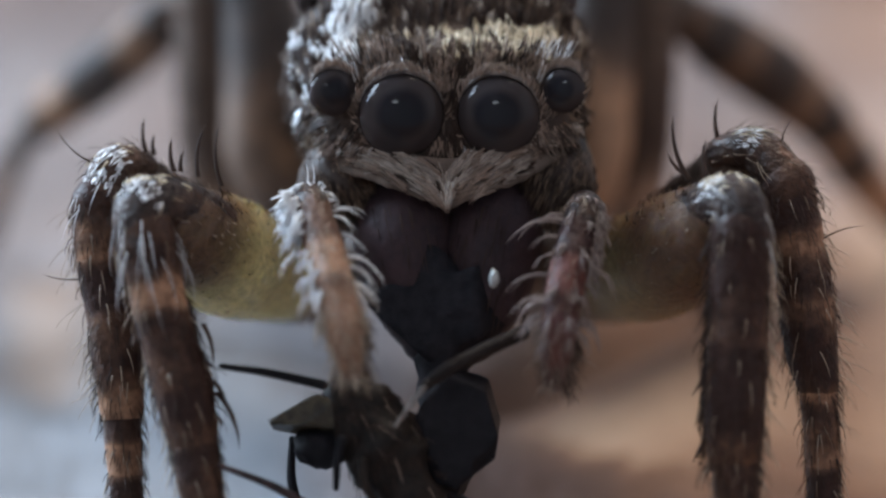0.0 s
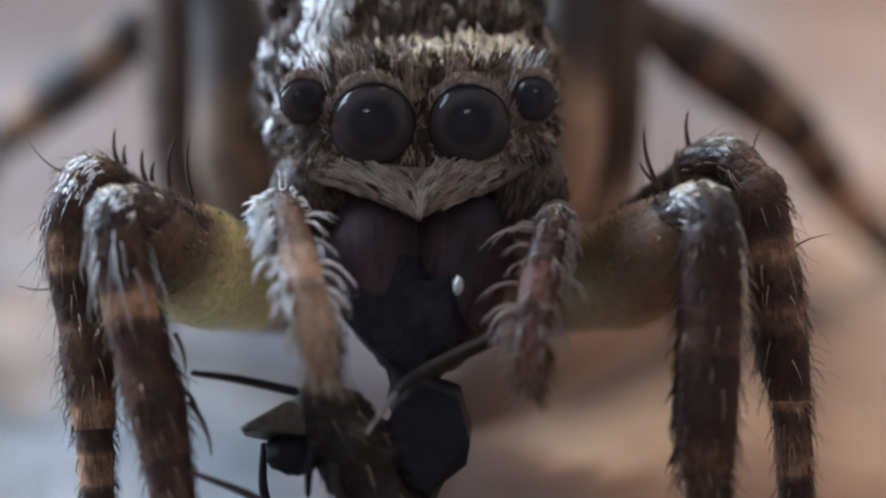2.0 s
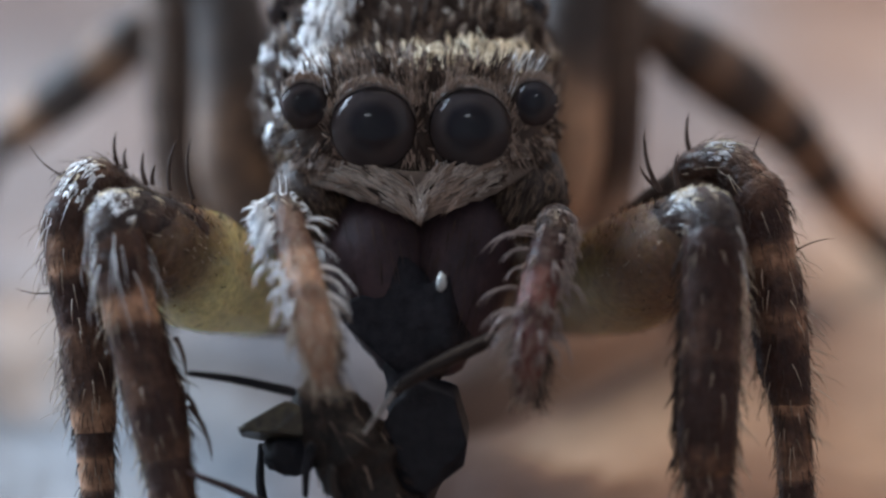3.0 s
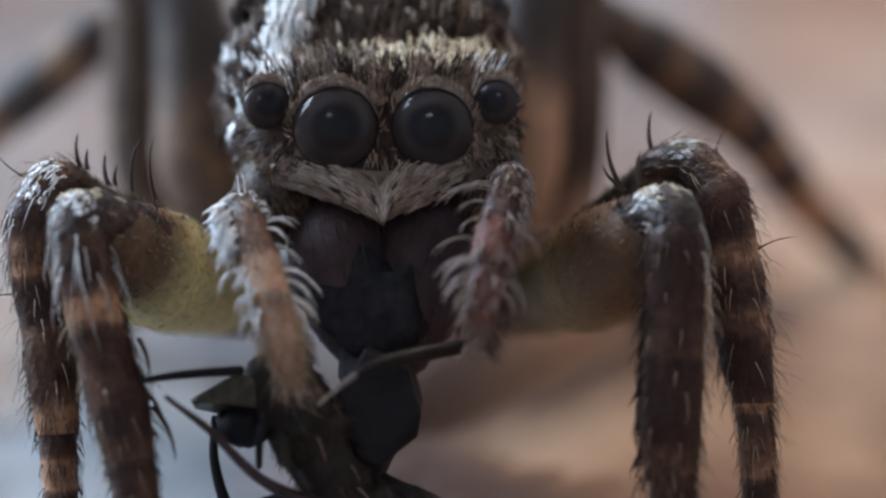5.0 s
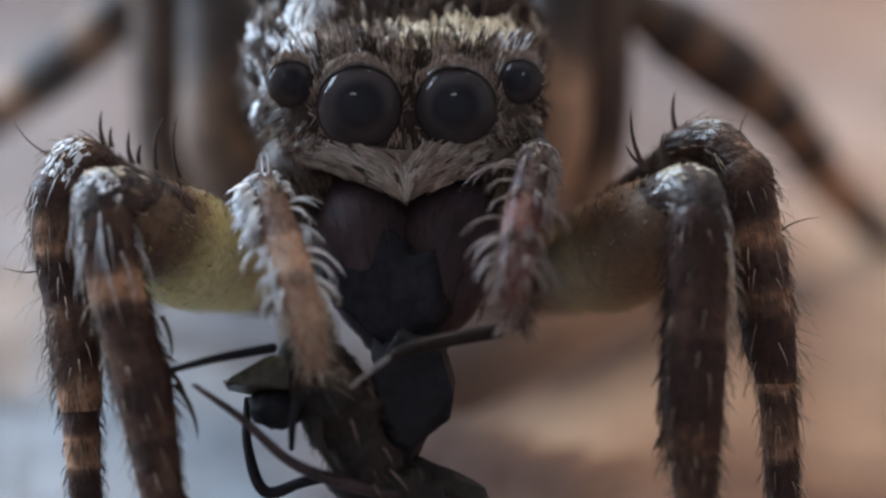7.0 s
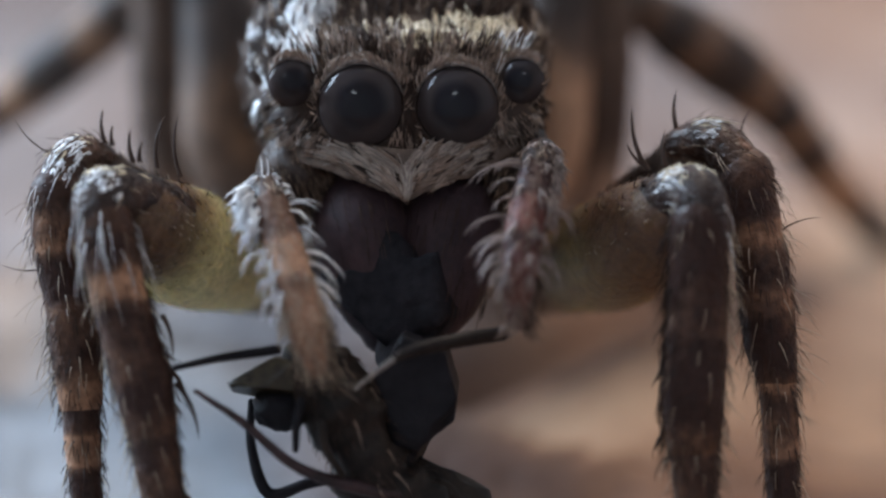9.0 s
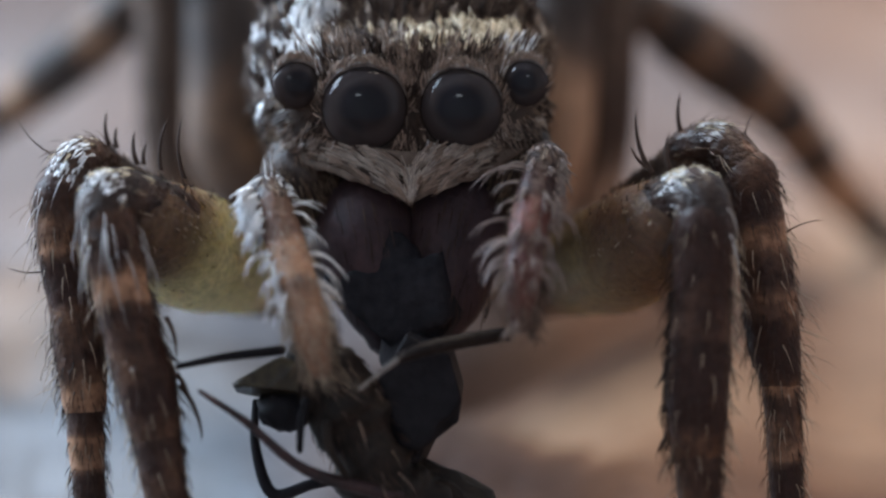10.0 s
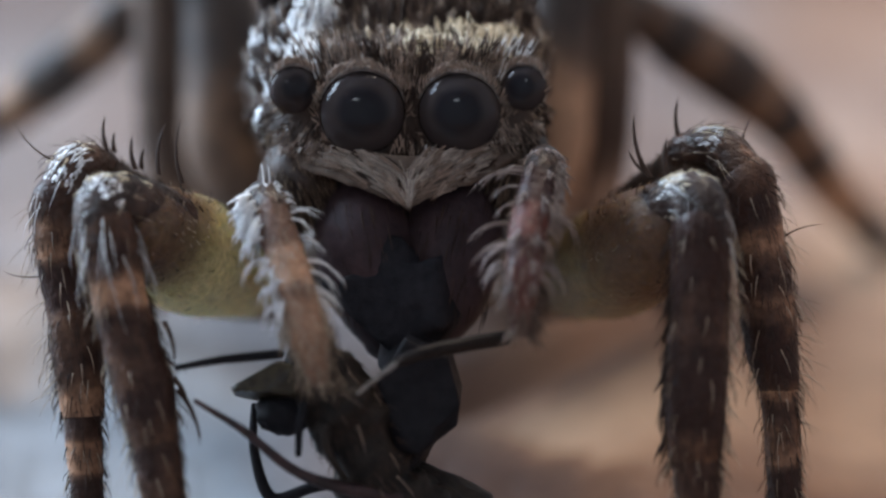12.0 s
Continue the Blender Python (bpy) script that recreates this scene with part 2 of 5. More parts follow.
class Form:
    """Gathers vertices, faces and band values of one mesh."""

    def __init__(self):
        self.v, self.f, self.band = [], [], []

    def add(self, p, band=0.0):
        self.v.append(tuple(p))
        self.band.append(band)
        return len(self.v) - 1

    def skin_rings(self, rings):
        for a, b in zip(rings, rings[1:]):
            k = len(a)
            for i in range(k):
                self.f.append((a[i], a[(i + 1) % k], b[(i + 1) % k], b[i]))
        self.f.append(tuple(reversed(rings[0])))
        self.f.append(tuple(rings[-1]))

    def tube(self, points, radii, n=16, per=5, bands=None, wobble=0.0, caps=True, top=0.0):
        """A tapered, bending, round-ended limb. Returns a function (s, angle) -> place, normal, tangent on its surface."""
        pts = [Vector(p) for p in points]
        rad = [Vector((r, 0, 0)) for r in radii]
        steps = per * (len(pts) - 1)
        line = [curve_through(pts, i / per) for i in range(steps + 1)]
        size = [max(0.002, curve_through(rad, i / per).x) for i in range(steps + 1)]
        if caps:
            first, last = (line[0] - line[1]).normalized(), (line[-1] - line[-2]).normalized()
            a0, r0, a1, r1 = line[0], size[0], line[-1], size[-1]
            line = [a0 + first * r0 * k for k in (0.95, 0.75, 0.4)] + line + [a1 + last * r1 * k for k in (0.4, 0.75, 0.95)]
            size = [r0 * k for k in (0.3, 0.66, 0.92)] + size + [r1 * k for k in (0.92, 0.66, 0.3)]
        frames = []
        side = None
        for i, c in enumerate(line):
            d = (line[min(i + 1, len(line) - 1)] - line[max(i - 1, 0)]).normalized()
            ref = side or (Vector((1, 0, 0)) if abs(d.x) < 0.8 else Vector((0, 1, 0)))
            side = (ref - d * ref.dot(d)).normalized()
            frames.append((c, d, side, d.cross(side)))
        rings = []
        for i, ((c, d, e, g), r) in enumerate(zip(frames, size)):
            s = i / (len(line) - 1)
            b = bands(s) if bands else 0.0
            ring = []
            for k in range(n):
                a = 2 * math.pi * k / n
                rr = r * (1 + wobble * noise.noise(Vector((c.x * 6, c.z * 6, a))))
                out = e * math.cos(a) + g * math.sin(a)
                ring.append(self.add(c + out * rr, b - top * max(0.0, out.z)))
            rings.append(ring)
        self.skin_rings(rings)

        def spot(s, a):
            x = s * (len(line) - 1)
            i = min(int(x), len(line) - 2)
            f = x - i
            (c0, d0, e0, g0), (c1, d1, e1, g1) = frames[i], frames[i + 1]
            e, g, d = e0.lerp(e1, f), g0.lerp(g1, f), d0.lerp(d1, f)
            out = (e * math.cos(a) + g * math.sin(a)).normalized()
            r = size[i] * (1 - f) + size[i + 1] * f
            return c0.lerp(c1, f) + out * r * 0.97, out, d.normalized()
        return spot

    def body(self, sections, n=40, power=2.6, noise_amount=0.0):
        """A trunk lofted along y: sections of (y, middle x, middle z, half width, half height)."""
        rings = []
        per = 4
        for i in range(per * (len(sections) - 1) + 1):
            k = i / per
            j = min(int(k), len(sections) - 2)
            a, b = sections[j], sections[j + 1]
            p0 = sections[j - 1] if j else a
            p3 = sections[j + 2] if j + 2 < len(sections) else b
            f = k - j
            s = [0.5 * (2 * a[q] + (b[q] - p0[q]) * f + (2 * p0[q] - 5 * a[q] + 4 * b[q] - p3[q]) * f * f + (3 * a[q] - p0[q] - 3 * b[q] + p3[q]) * f ** 3) for q in range(5)]
            ring = []
            for q in range(n):
                a = -2 * math.pi * q / n
                ca, sa = math.cos(a), math.sin(a)
                x = math.copysign(abs(ca) ** (2 / power), ca) * s[3]
                z = math.copysign(abs(sa) ** (2 / power), sa) * s[4]
                p = Vector((s[1] + x, s[0], s[2] + z))
                p += Vector((x, 0, z)).normalized() * noise_amount * noise.noise(p * 3)
                ring.append(self.add(p))
            rings.append(ring)
        self.skin_rings(rings)
        return rings

    def ball(self, centre, radii, n=20, m=12, turn=None, lump=0.0):
        c, turn = Vector(centre), turn or Matrix.Identity(3)
        rings = []
        for j in range(m + 1):
            v = math.pi * (0.02 + 0.96 * j / m)
            ring = []
            for i in range(n):
                u = 2 * math.pi * i / n
                d = Vector((math.sin(v) * math.cos(u), -math.cos(v), math.sin(v) * math.sin(u)))
                k = 1 + lump * noise.noise(d * 2.2 + c)
                ring.append(self.add(c + turn @ Vector((d.x * radii[0], d.y * radii[1], d.z * radii[2])) * k, min(1.0, v / (0.5 * math.pi))))
            rings.append(ring)
        self.skin_rings(rings)

    def hew(self, centre, cuts):
        """Flattens what stands out past planes: (way x, y, z, distance from the centre)."""
        c = Vector(centre)
        planes = [(Vector(k[:3]).normalized(), k[3]) for k in cuts]
        for i, v in enumerate(self.v):
            p = Vector(v) - c
            for way, far in planes:
                p -= way * max(0.0, p.dot(way) - far)
            self.v[i] = tuple(p + c)

    def hair(self, root, tip, bend, r, sides=3, steps=3):
        """A thin tapered hair from root to tip, bowed by the vector bend."""
        root, tip, bend = Vector(root), Vector(tip), Vector(bend)
        d = (tip - root).normalized()
        e = d.orthogonal().normalized()
        g = d.cross(e)
        rings = []
        for j in range(steps):
            t = j / steps
            c = root.lerp(tip, t) + bend * (4 * t * (1 - t))
            k = r * (1 - 0.75 * t)
            rings.append([self.add(c + (e * math.cos(6.2832 * q / sides) + g * math.sin(6.2832 * q / sides)) * k) for q in range(sides)])
        for a, b in zip(rings, rings[1:]):
            for i in range(sides):
                self.f.append((a[i], a[(i + 1) % sides], b[(i + 1) % sides], b[i]))
        end = self.add(tip)
        for i in range(sides):
            self.f.append((rings[-1][i], rings[-1][(i + 1) % sides], end))

    def fur(self, spot, count, length, r, lean=0.6, span=(0.1, 0.95), arc=None, droop=(0, 0, 0), rng=random, bow=0.12, where=None):
        """Hairs scattered over a limb; lean 0 stands upright, 1 lies along it."""
        for _ in range(count):
            s, a = rng.uniform(*span), (rng.uniform(*arc) if arc else rng.uniform(0, 6.2832))
            p, out, d = spot(s, a)
            if where and not where(out):
                continue
            k = min(0.97, lean + rng.uniform(-0.18, 0.18))
            way = out * (1 - k) + d * k + Vector((rng.gauss(0, 0.12), rng.gauss(0, 0.12), rng.gauss(0, 0.12)))
            size = length * rng.uniform(0.55, 1.25)
            self.hair(p, p + way.normalized() * size + Vector(droop) * size, out * size * bow, r * rng.uniform(0.7, 1.2))

    def mesh(self, name, to=L):
        m = bpy.data.meshes.new(name)
        v = np.array(self.v) * MM
        if to is not None:
            t = np.array(to)
            v = v @ t[:3, :3].T + t[:3, 3]
        m.from_pydata(v.tolist(), [], self.f)
        at = m.attributes.new("band", "FLOAT", "POINT")
        at.data.foreach_set("value", self.band)
        m.polygons.foreach_set("use_smooth", [True] * len(m.polygons))
        m.update()
        return m


def part(name, form, mat, parent, label="", to=L, kind=""):
    """One mesh object under a thing or a part."""
    ob = new(name, form.mesh(name, to=to))
    ob.data.materials.append(mat)
    ob.parent = parent
    tagged(ob, label=label, kind=kind)
    return ob


def thing(name, label, category, at=None):
    ob = new(name)
    ob.empty_display_size = 0.001
    if at is not None:
        ob.matrix_world = at
    return tagged(ob, label, category)


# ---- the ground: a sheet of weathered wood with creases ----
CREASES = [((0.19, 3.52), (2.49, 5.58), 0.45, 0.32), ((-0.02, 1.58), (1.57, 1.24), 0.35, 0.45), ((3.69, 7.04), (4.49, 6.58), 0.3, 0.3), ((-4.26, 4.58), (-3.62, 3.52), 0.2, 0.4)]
SHADE_STREAKS = [((0.24, 3.52), (1.27, 4.24), 1.0, 0.62), ((1.27, 4.24), (2.89, 5.63), 0.75, 0.36), ((-0.3, 1.30), (1.09, 1.66), 0.95, 0.42), ((0.0, 2.75), (0.35, 1.85), 0.8, 0.42), ((0.3, 2.05), (1.0, 1.8), 1.0, 0.55), ((1.09, 1.75), (1.63, 1.56), 0.5, 0.3), ((1.3, 2.65), (2.3, 3.35), -0.9, 0.72), ((4.53, 8.15), (3.94, 2.05), -0.45, 0.6), ((-4.4, 6.8), (-4.1, 4.4), -0.45, 0.45)]                             # groove shade painted dark into the wood's colour, and paler streaks below nought


def ground_height(x, y):
    h = 0.5 * noise.noise(Vector((x * 0.12, y * 0.12, 3))) + 0.13 * noise.noise(Vector((x * 0.55, y * 0.55, 7))) + 0.035 * noise.noise(Vector((x * 1.9, y * 1.9, 1)))
    near = math.exp(-((x + 0.2) ** 2 + (y + 0.5) ** 2) / 40)
    h *= 1 - 0.75 * near
    for (ax, ay), (bx, by), deep, wide in CREASES:
        t = max(0.0, min(1.0, ((x - ax) * (bx - ax) + (y - ay) * (by - ay)) / ((bx - ax) ** 2 + (by - ay) ** 2)))
        d2 = (x - ax - t * (bx - ax)) ** 2 + (y - ay - t * (by - ay)) ** 2
        h -= deep * math.exp(-d2 / wide ** 2)
    return h


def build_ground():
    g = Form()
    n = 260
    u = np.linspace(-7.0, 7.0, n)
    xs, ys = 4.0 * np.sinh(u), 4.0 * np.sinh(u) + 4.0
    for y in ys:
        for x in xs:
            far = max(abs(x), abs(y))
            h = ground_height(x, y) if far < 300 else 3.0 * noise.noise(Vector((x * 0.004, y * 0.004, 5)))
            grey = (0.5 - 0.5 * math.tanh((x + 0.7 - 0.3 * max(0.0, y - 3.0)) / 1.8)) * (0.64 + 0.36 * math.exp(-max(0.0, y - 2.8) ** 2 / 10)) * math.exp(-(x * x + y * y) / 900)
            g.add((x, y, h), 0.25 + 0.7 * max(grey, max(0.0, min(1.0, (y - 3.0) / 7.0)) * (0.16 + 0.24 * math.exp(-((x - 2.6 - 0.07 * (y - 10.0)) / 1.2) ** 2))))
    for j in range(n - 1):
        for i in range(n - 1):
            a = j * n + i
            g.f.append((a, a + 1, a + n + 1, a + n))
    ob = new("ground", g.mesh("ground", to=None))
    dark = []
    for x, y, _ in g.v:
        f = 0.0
        for (ax, ay), (bx, by), deep, wide in SHADE_STREAKS:
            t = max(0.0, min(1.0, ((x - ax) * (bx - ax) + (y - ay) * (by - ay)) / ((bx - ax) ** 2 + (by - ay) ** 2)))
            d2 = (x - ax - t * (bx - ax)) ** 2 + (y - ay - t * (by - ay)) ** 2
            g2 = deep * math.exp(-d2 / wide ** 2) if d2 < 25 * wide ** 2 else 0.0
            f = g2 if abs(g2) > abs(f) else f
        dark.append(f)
    ob.data.attributes.new("painted_shade", "FLOAT", "POINT").data.foreach_set("value", dark)
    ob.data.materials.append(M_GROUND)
    tagged(ob, "pinkish-brown weathered wood with creases, painted groove shade and a bluish-grey patch", "ground", kind="structure")


def block(b, low, high, bevel=0.006):
    """A bevelled block between two corners, added to the bmesh b."""
    size = [q - p for p, q in zip(low, high)]
    mid = [(p + q) / 2 for p, q in zip(low, high)]
    made = bmesh.ops.create_cube(b, size=1.0, matrix=Matrix.Translation(mid) @ Matrix.Diagonal((*size, 1)))
    edges = {e for v in made["verts"] for e in v.link_edges}
    bmesh.ops.bevel(b, geom=list(edges), offset=bevel, segments=2, affect="EDGES")


def solid(name, blocks, mat, label, category, parent=None):
    b = bmesh.new()
    for low, high in blocks:
        block(b, low, high)
    m = bpy.data.meshes.new(name)
    b.to_mesh(m)
    b.free()
    ob = new(name, m)
    m.materials.append(mat)
    if parent:
        ob.parent = parent
        return ob
    return tagged(ob, label, category, kind="structure")


def build_unseen_walls():
    """Unseen walls and a ceiling added to block light: closed behind the camera, open to the sky on the far side, a
    window on one side.
    """
    dim = "unseen pale grey plastered wall added to block light"
    solid("unseen_wall_south", [((-2.1, -2.1, -0.02), (2.1, -2.0, 2.02)), ((-2.1, -2.1, 2.28), (2.1, -2.0, 2.4)), ((-2.1, -2.1, 2.024), (-0.7, -2.0, 2.276)), ((-0.1, -2.1, 2.024), (2.1, -2.0, 2.276))],
          M_WALL, "unseen pale grey plastered wall added to block light, with a small high opening", "wall")
    solid("unseen_wall_east", [((2.0, -1.996, -0.02), (2.1, 2.2, 2.4))], M_WALL, dim, "wall")
    solid("unseen_wall_west", [((-2.1, -1.996, -0.02), (-2.0, 0.32, 2.4)), ((-2.1, 1.82, -0.02), (-2.0, 2.2, 2.4)),
                        ((-2.1, 0.324, -0.02), (-2.0, 1.816, 0.2)), ((-2.1, 0.324, 2.0), (-2.0, 1.816, 2.4))], M_WALL, "unseen pale grey plastered wall added round the window opening", "wall")
    solid("ceiling", [((-2.1, -2.1, 2.404), (2.1, -0.1, 2.5))], M_WALL, "unseen pale grey plastered ceiling added to block light", "ceiling")
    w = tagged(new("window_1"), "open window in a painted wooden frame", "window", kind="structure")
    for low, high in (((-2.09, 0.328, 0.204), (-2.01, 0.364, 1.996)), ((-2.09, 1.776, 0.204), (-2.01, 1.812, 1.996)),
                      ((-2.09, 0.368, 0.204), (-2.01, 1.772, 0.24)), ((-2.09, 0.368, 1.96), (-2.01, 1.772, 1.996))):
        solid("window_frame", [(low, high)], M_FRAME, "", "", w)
    # unseen window, added only to house the eye glint lamp
    w = tagged(new("window_2"), "unseen small high window added to hold the eye glint lamp", "window", kind="structure")
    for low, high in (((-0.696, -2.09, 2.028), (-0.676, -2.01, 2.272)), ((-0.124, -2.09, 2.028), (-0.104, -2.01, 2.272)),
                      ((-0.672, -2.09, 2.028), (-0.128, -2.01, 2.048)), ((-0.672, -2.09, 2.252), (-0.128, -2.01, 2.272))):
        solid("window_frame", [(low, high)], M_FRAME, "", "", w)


# ---- the jumping spider ----
spider = thing("jumping_spider", "brown hairy jumping spider with banded legs, holding an ant", "spider")
CX = -0.23                                     # the middle of its face


def build_trunk():
    c = Form()
    c.body([(0.02, CX, 1.10, 0.70, 0.36), (0.10, CX, 1.13, 0.98, 0.52), (0.28, CX - 0.02, 1.19, 1.09, 0.59), (0.39, CX - 0.04, 1.25, 1.13, 0.65),
            (0.50, CX - 0.05, 1.36, 1.17, 0.79), (0.75, CX - 0.08, 1.45, 1.22, 1.02), (1.7, CX - 0.10, 1.47, 1.27, 1.12), (3.0, CX - 0.13, 1.50, 1.33, 0.85), (4.0, CX - 0.08, 1.05, 1.15, 0.75),
            (4.7, CX, 0.6, 0.75, 0.5), (5.0, CX, 0.5, 0.3, 0.2)], n=56, power=2.4, noise_amount=0.03)
    shell = part("carapace", c, M_SHELL, spider, "dark brown glossy carapace under golden and white hairs that also paint its highlights")
    rng = random.Random(4)
    coats = {k: Form() for k in ("gold", "dark", "white", "scale", "taupe")}
    mesh_v = [Vector(v) for v in c.v]
    n = 56
    rows = len(mesh_v) // n
    for _ in range(2300):
        j, i = rng.uniform(1, rows * 0.60), rng.uniform(0, n)
        j0, i0 = int(j), int(i)
        a, b, d = mesh_v[j0 * n + i0 % n], mesh_v[j0 * n + (i0 + 1) % n], mesh_v[(j0 + 1) * n + i0 % n]
        p = a + (b - a) * (i - i0) + (d - a) * (j - j0)
        cheek = p.x < CX - 1.05 and p.z > 0.42 and p.y < 1.2
        if (p.z < 0.75 and not cheek) or (p.z < 1.5 and p.y < 0.1):
            continue
        back = (d - a).normalized()
        out = back.cross(b - a).normalized()
        if out.dot(p - Vector((CX, p.y, 1.1))) < 0:
            out = -out
        side = (p.x - CX) / 1.2
        streak = noise.noise(Vector((i * 0.95, j * 0.42, 3.0))) + 0.55 * noise.noise(Vector((i * 2.6, j * 0.7, 8.0)))
        up = Vector((0.35 * side, 0, 1.0)) if p.z > 1.3 else Vector((0.1 * side, 0.3, -1.0))
        up -= out * up.dot(out)
        way = back * 0.6 + up * 0.7 + out * 0.03 + noise.noise_vector(p * 4.0) * 0.5 + Vector([rng.gauss(0, 0.12) for _ in range(3)])
        toss = streak + 0.16 * rng.gauss(0, 1)
        crown = p.z > 1.82
        if toss > (0.30 if crown else 0.46):
            kind = "taupe" if rng.random() < (0.85 if crown else 0.7) else "white"
            if side > 0.3 and kind == "white":
                kind = "taupe"
        elif toss > (0.02 if crown else -0.10):
            kind = "gold"
        else:
            kind = "dark"
        # the gold band and white streak, which also paint highlights, and the cheek's pale edge
        lane = -1.17 + 0.30 * (p.z - 1.45)
        if 1.60 < p.z < 1.87 and 0.09 < p.y < 0.60 and -0.60 < p.x < 0.62 and noise.noise(p * 3.1) + rng.gauss(0, 0.22) > (0.30 if p.x < -0.2 else -0.12):
            kind = "scale"
        elif 1.40 < p.z < 2.2 and abs(p.x - lane) < 0.09 + 0.16 * max(0.0, p.z - 1.45) + 0.03 * rng.gauss(0, 1) and toss > -0.42:
            kind = "white"
        elif cheek and p.x < CX - 1.15 and 0.42 < p.z < 1.8:
            kind = rng.choice(("white", "white", "taupe")) if streak > -0.15 else "dark"
        if p.y > 1.3:
            kind = "dark" if rng.random() < 0.85 else "gold"
        size = rng.uniform(0.09, 0.20) * (1.15 if kind == "dark" else 0.85 if kind == "scale" else 1.0)
        way = way.normalized() + out * (0.16 if kind == "dark" else 0.0)
        across = back.cross(out).normalized()
        tip = p + way.normalized() * size
        lit = kind == "white" and abs(p.x - lane) < 0.25 and p.z > 1.4
        for _ in range(rng.randint(8, 12) if lit else rng.randint(4, 7)):
            root = p + back * rng.gauss(0, 0.03) + across * rng.gauss(0, 0.022)
            end = tip.lerp(root + way.normalized() * size, 0.4) + Vector([rng.gauss(0, 0.010) for _ in range(3)])
            coats[kind if rng.random() < 0.93 else "dark"].hair(root - out * 0.014, end, out * 0.016, rng.uniform(0.007, 0.014) * (1.35 if kind in ("white", "scale") else 1.0))
    brow = [v for v in mesh_v if v.y < 1.3 and v.z > 1.2 and v.x < -0.6]
    for k in range(165):                                    # white hairs up from the side eye that paint the window's highlight
        z = rng.uniform(1.50, 2.4)
        x = -1.17 + 0.26 * (z - 1.45) + rng.gauss(0, 0.025 + 0.085 * (z - 1.45))
        near = sorted(brow, key=lambda v: (v.x - x) ** 2 + (v.z - z) ** 2)[:3]
        p = Vector((x, sum(v.y for v in near) / 3 - 0.02, z))
        way = Vector((0.12 + rng.gauss(0, 0.12), 0.30, 1.0)).normalized()
        coat = coats["white" if rng.random() < 0.86 else "dark"]
        for _ in range(7):
            root = p + Vector((rng.gauss(0, 0.022), 0, rng.gauss(0, 0.03)))
            coat.hair(root, root + way * rng.uniform(0.09, 0.17), (-0.004, -0.006, 0), rng.uniform(0.008, 0.012))
    ridge = [v for v in mesh_v if v.y < 0.6 and v.z > 1.4]
    for k in range(300):                                    # cream scales over the front eyes, denser to one side to paint a highlight
        x = 0.62 - 1.05 * rng.random() ** 1.5
        z = 1.735 + 0.02 * math.sin(9 * x) + rng.gauss(0, 0.036 + 0.02 * (x > 0.1))
        if noise.noise(Vector((x * 6, z * 8, 6))) + 0.45 * x < -0.06:
            continue
        near = sorted(ridge, key=lambda v: (v.x - x) ** 2 + (v.z - z) ** 2)[:3]
        p = Vector((x, sum(v.y for v in near) / 3 - 0.02, z))
        way = Vector((rng.gauss(0, 0.35), 0.45, 0.8)).normalized()
        coat = coats[("scale" if x > -0.2 or rng.random() < 0.4 else "taupe") if rng.random() < 0.86 else "dark"]
        for _ in range(5):
            root = p + Vector((rng.gauss(0, 0.025), 0, rng.gauss(0, 0.02)))
            coat.hair(root, root + way * rng.uniform(0.06, 0.13), (0, -0.006, 0.006), rng.uniform(0.009, 0.014))
    part("golden_scale_hair", coats["scale"], M_SCALE, shell, "pale gold scales that also paint the forehead highlight", kind="stuff")
    part("golden_hair", coats["gold"], M_GOLD, shell, kind="stuff")
    part("taupe_hair", coats["taupe"], M_CROWN, shell, kind="stuff")
    part("dark_hair", coats["dark"], M_DARK, shell, kind="stuff")
    part("white_hair", coats["white"], M_WOOL, shell, kind="stuff")

    s = Form()
    s.body([(0.5, CX, 0.2, 0.5, 0.3), (0.9, CX, 0.05, 0.85, 0.5), (2.0, CX, 0.0, 0.95, 0.6), (3.2, CX, 0.05, 0.85, 0.55), (4.2, CX, 0.2, 0.5, 0.35)], n=28, power=2.2, noise_amount=0.05)
    part("sternum", s, M_UNDER, spider, "dark brown underside between the legs")
    a = Form()
    a.body([(4.5, CX, 0.6, 0.3, 0.3), (5.0, CX, 0.9, 0.95, 0.8), (5.8, CX, 1.25, 1.5, 1.25), (7.0, CX, 1.3, 1.7, 1.4), (8.4, CX, 1.1, 1.3, 1.1), (9.4, CX, 0.9, 0.5, 0.45)], n=36, power=2.1, noise_amount=0.06)
    ab = part("abdomen", a, M_UNDER, spider, "dark brown hairy abdomen")
    hb = Form()
    for _ in range(500):
        v = rng.choice(a.v)
        p = Vector(v)
        out = (p - Vector((CX, 7, 1.2))).normalized()
        hb.hair(p, p + (out * 0.5 + Vector((0, 0.8, 0))).normalized() * rng.uniform(0.15, 0.3), out * 0.03, 0.01)
    part("abdomen_hair", hb, M_BEIGE, ab, kind="stuff")


EYES = []


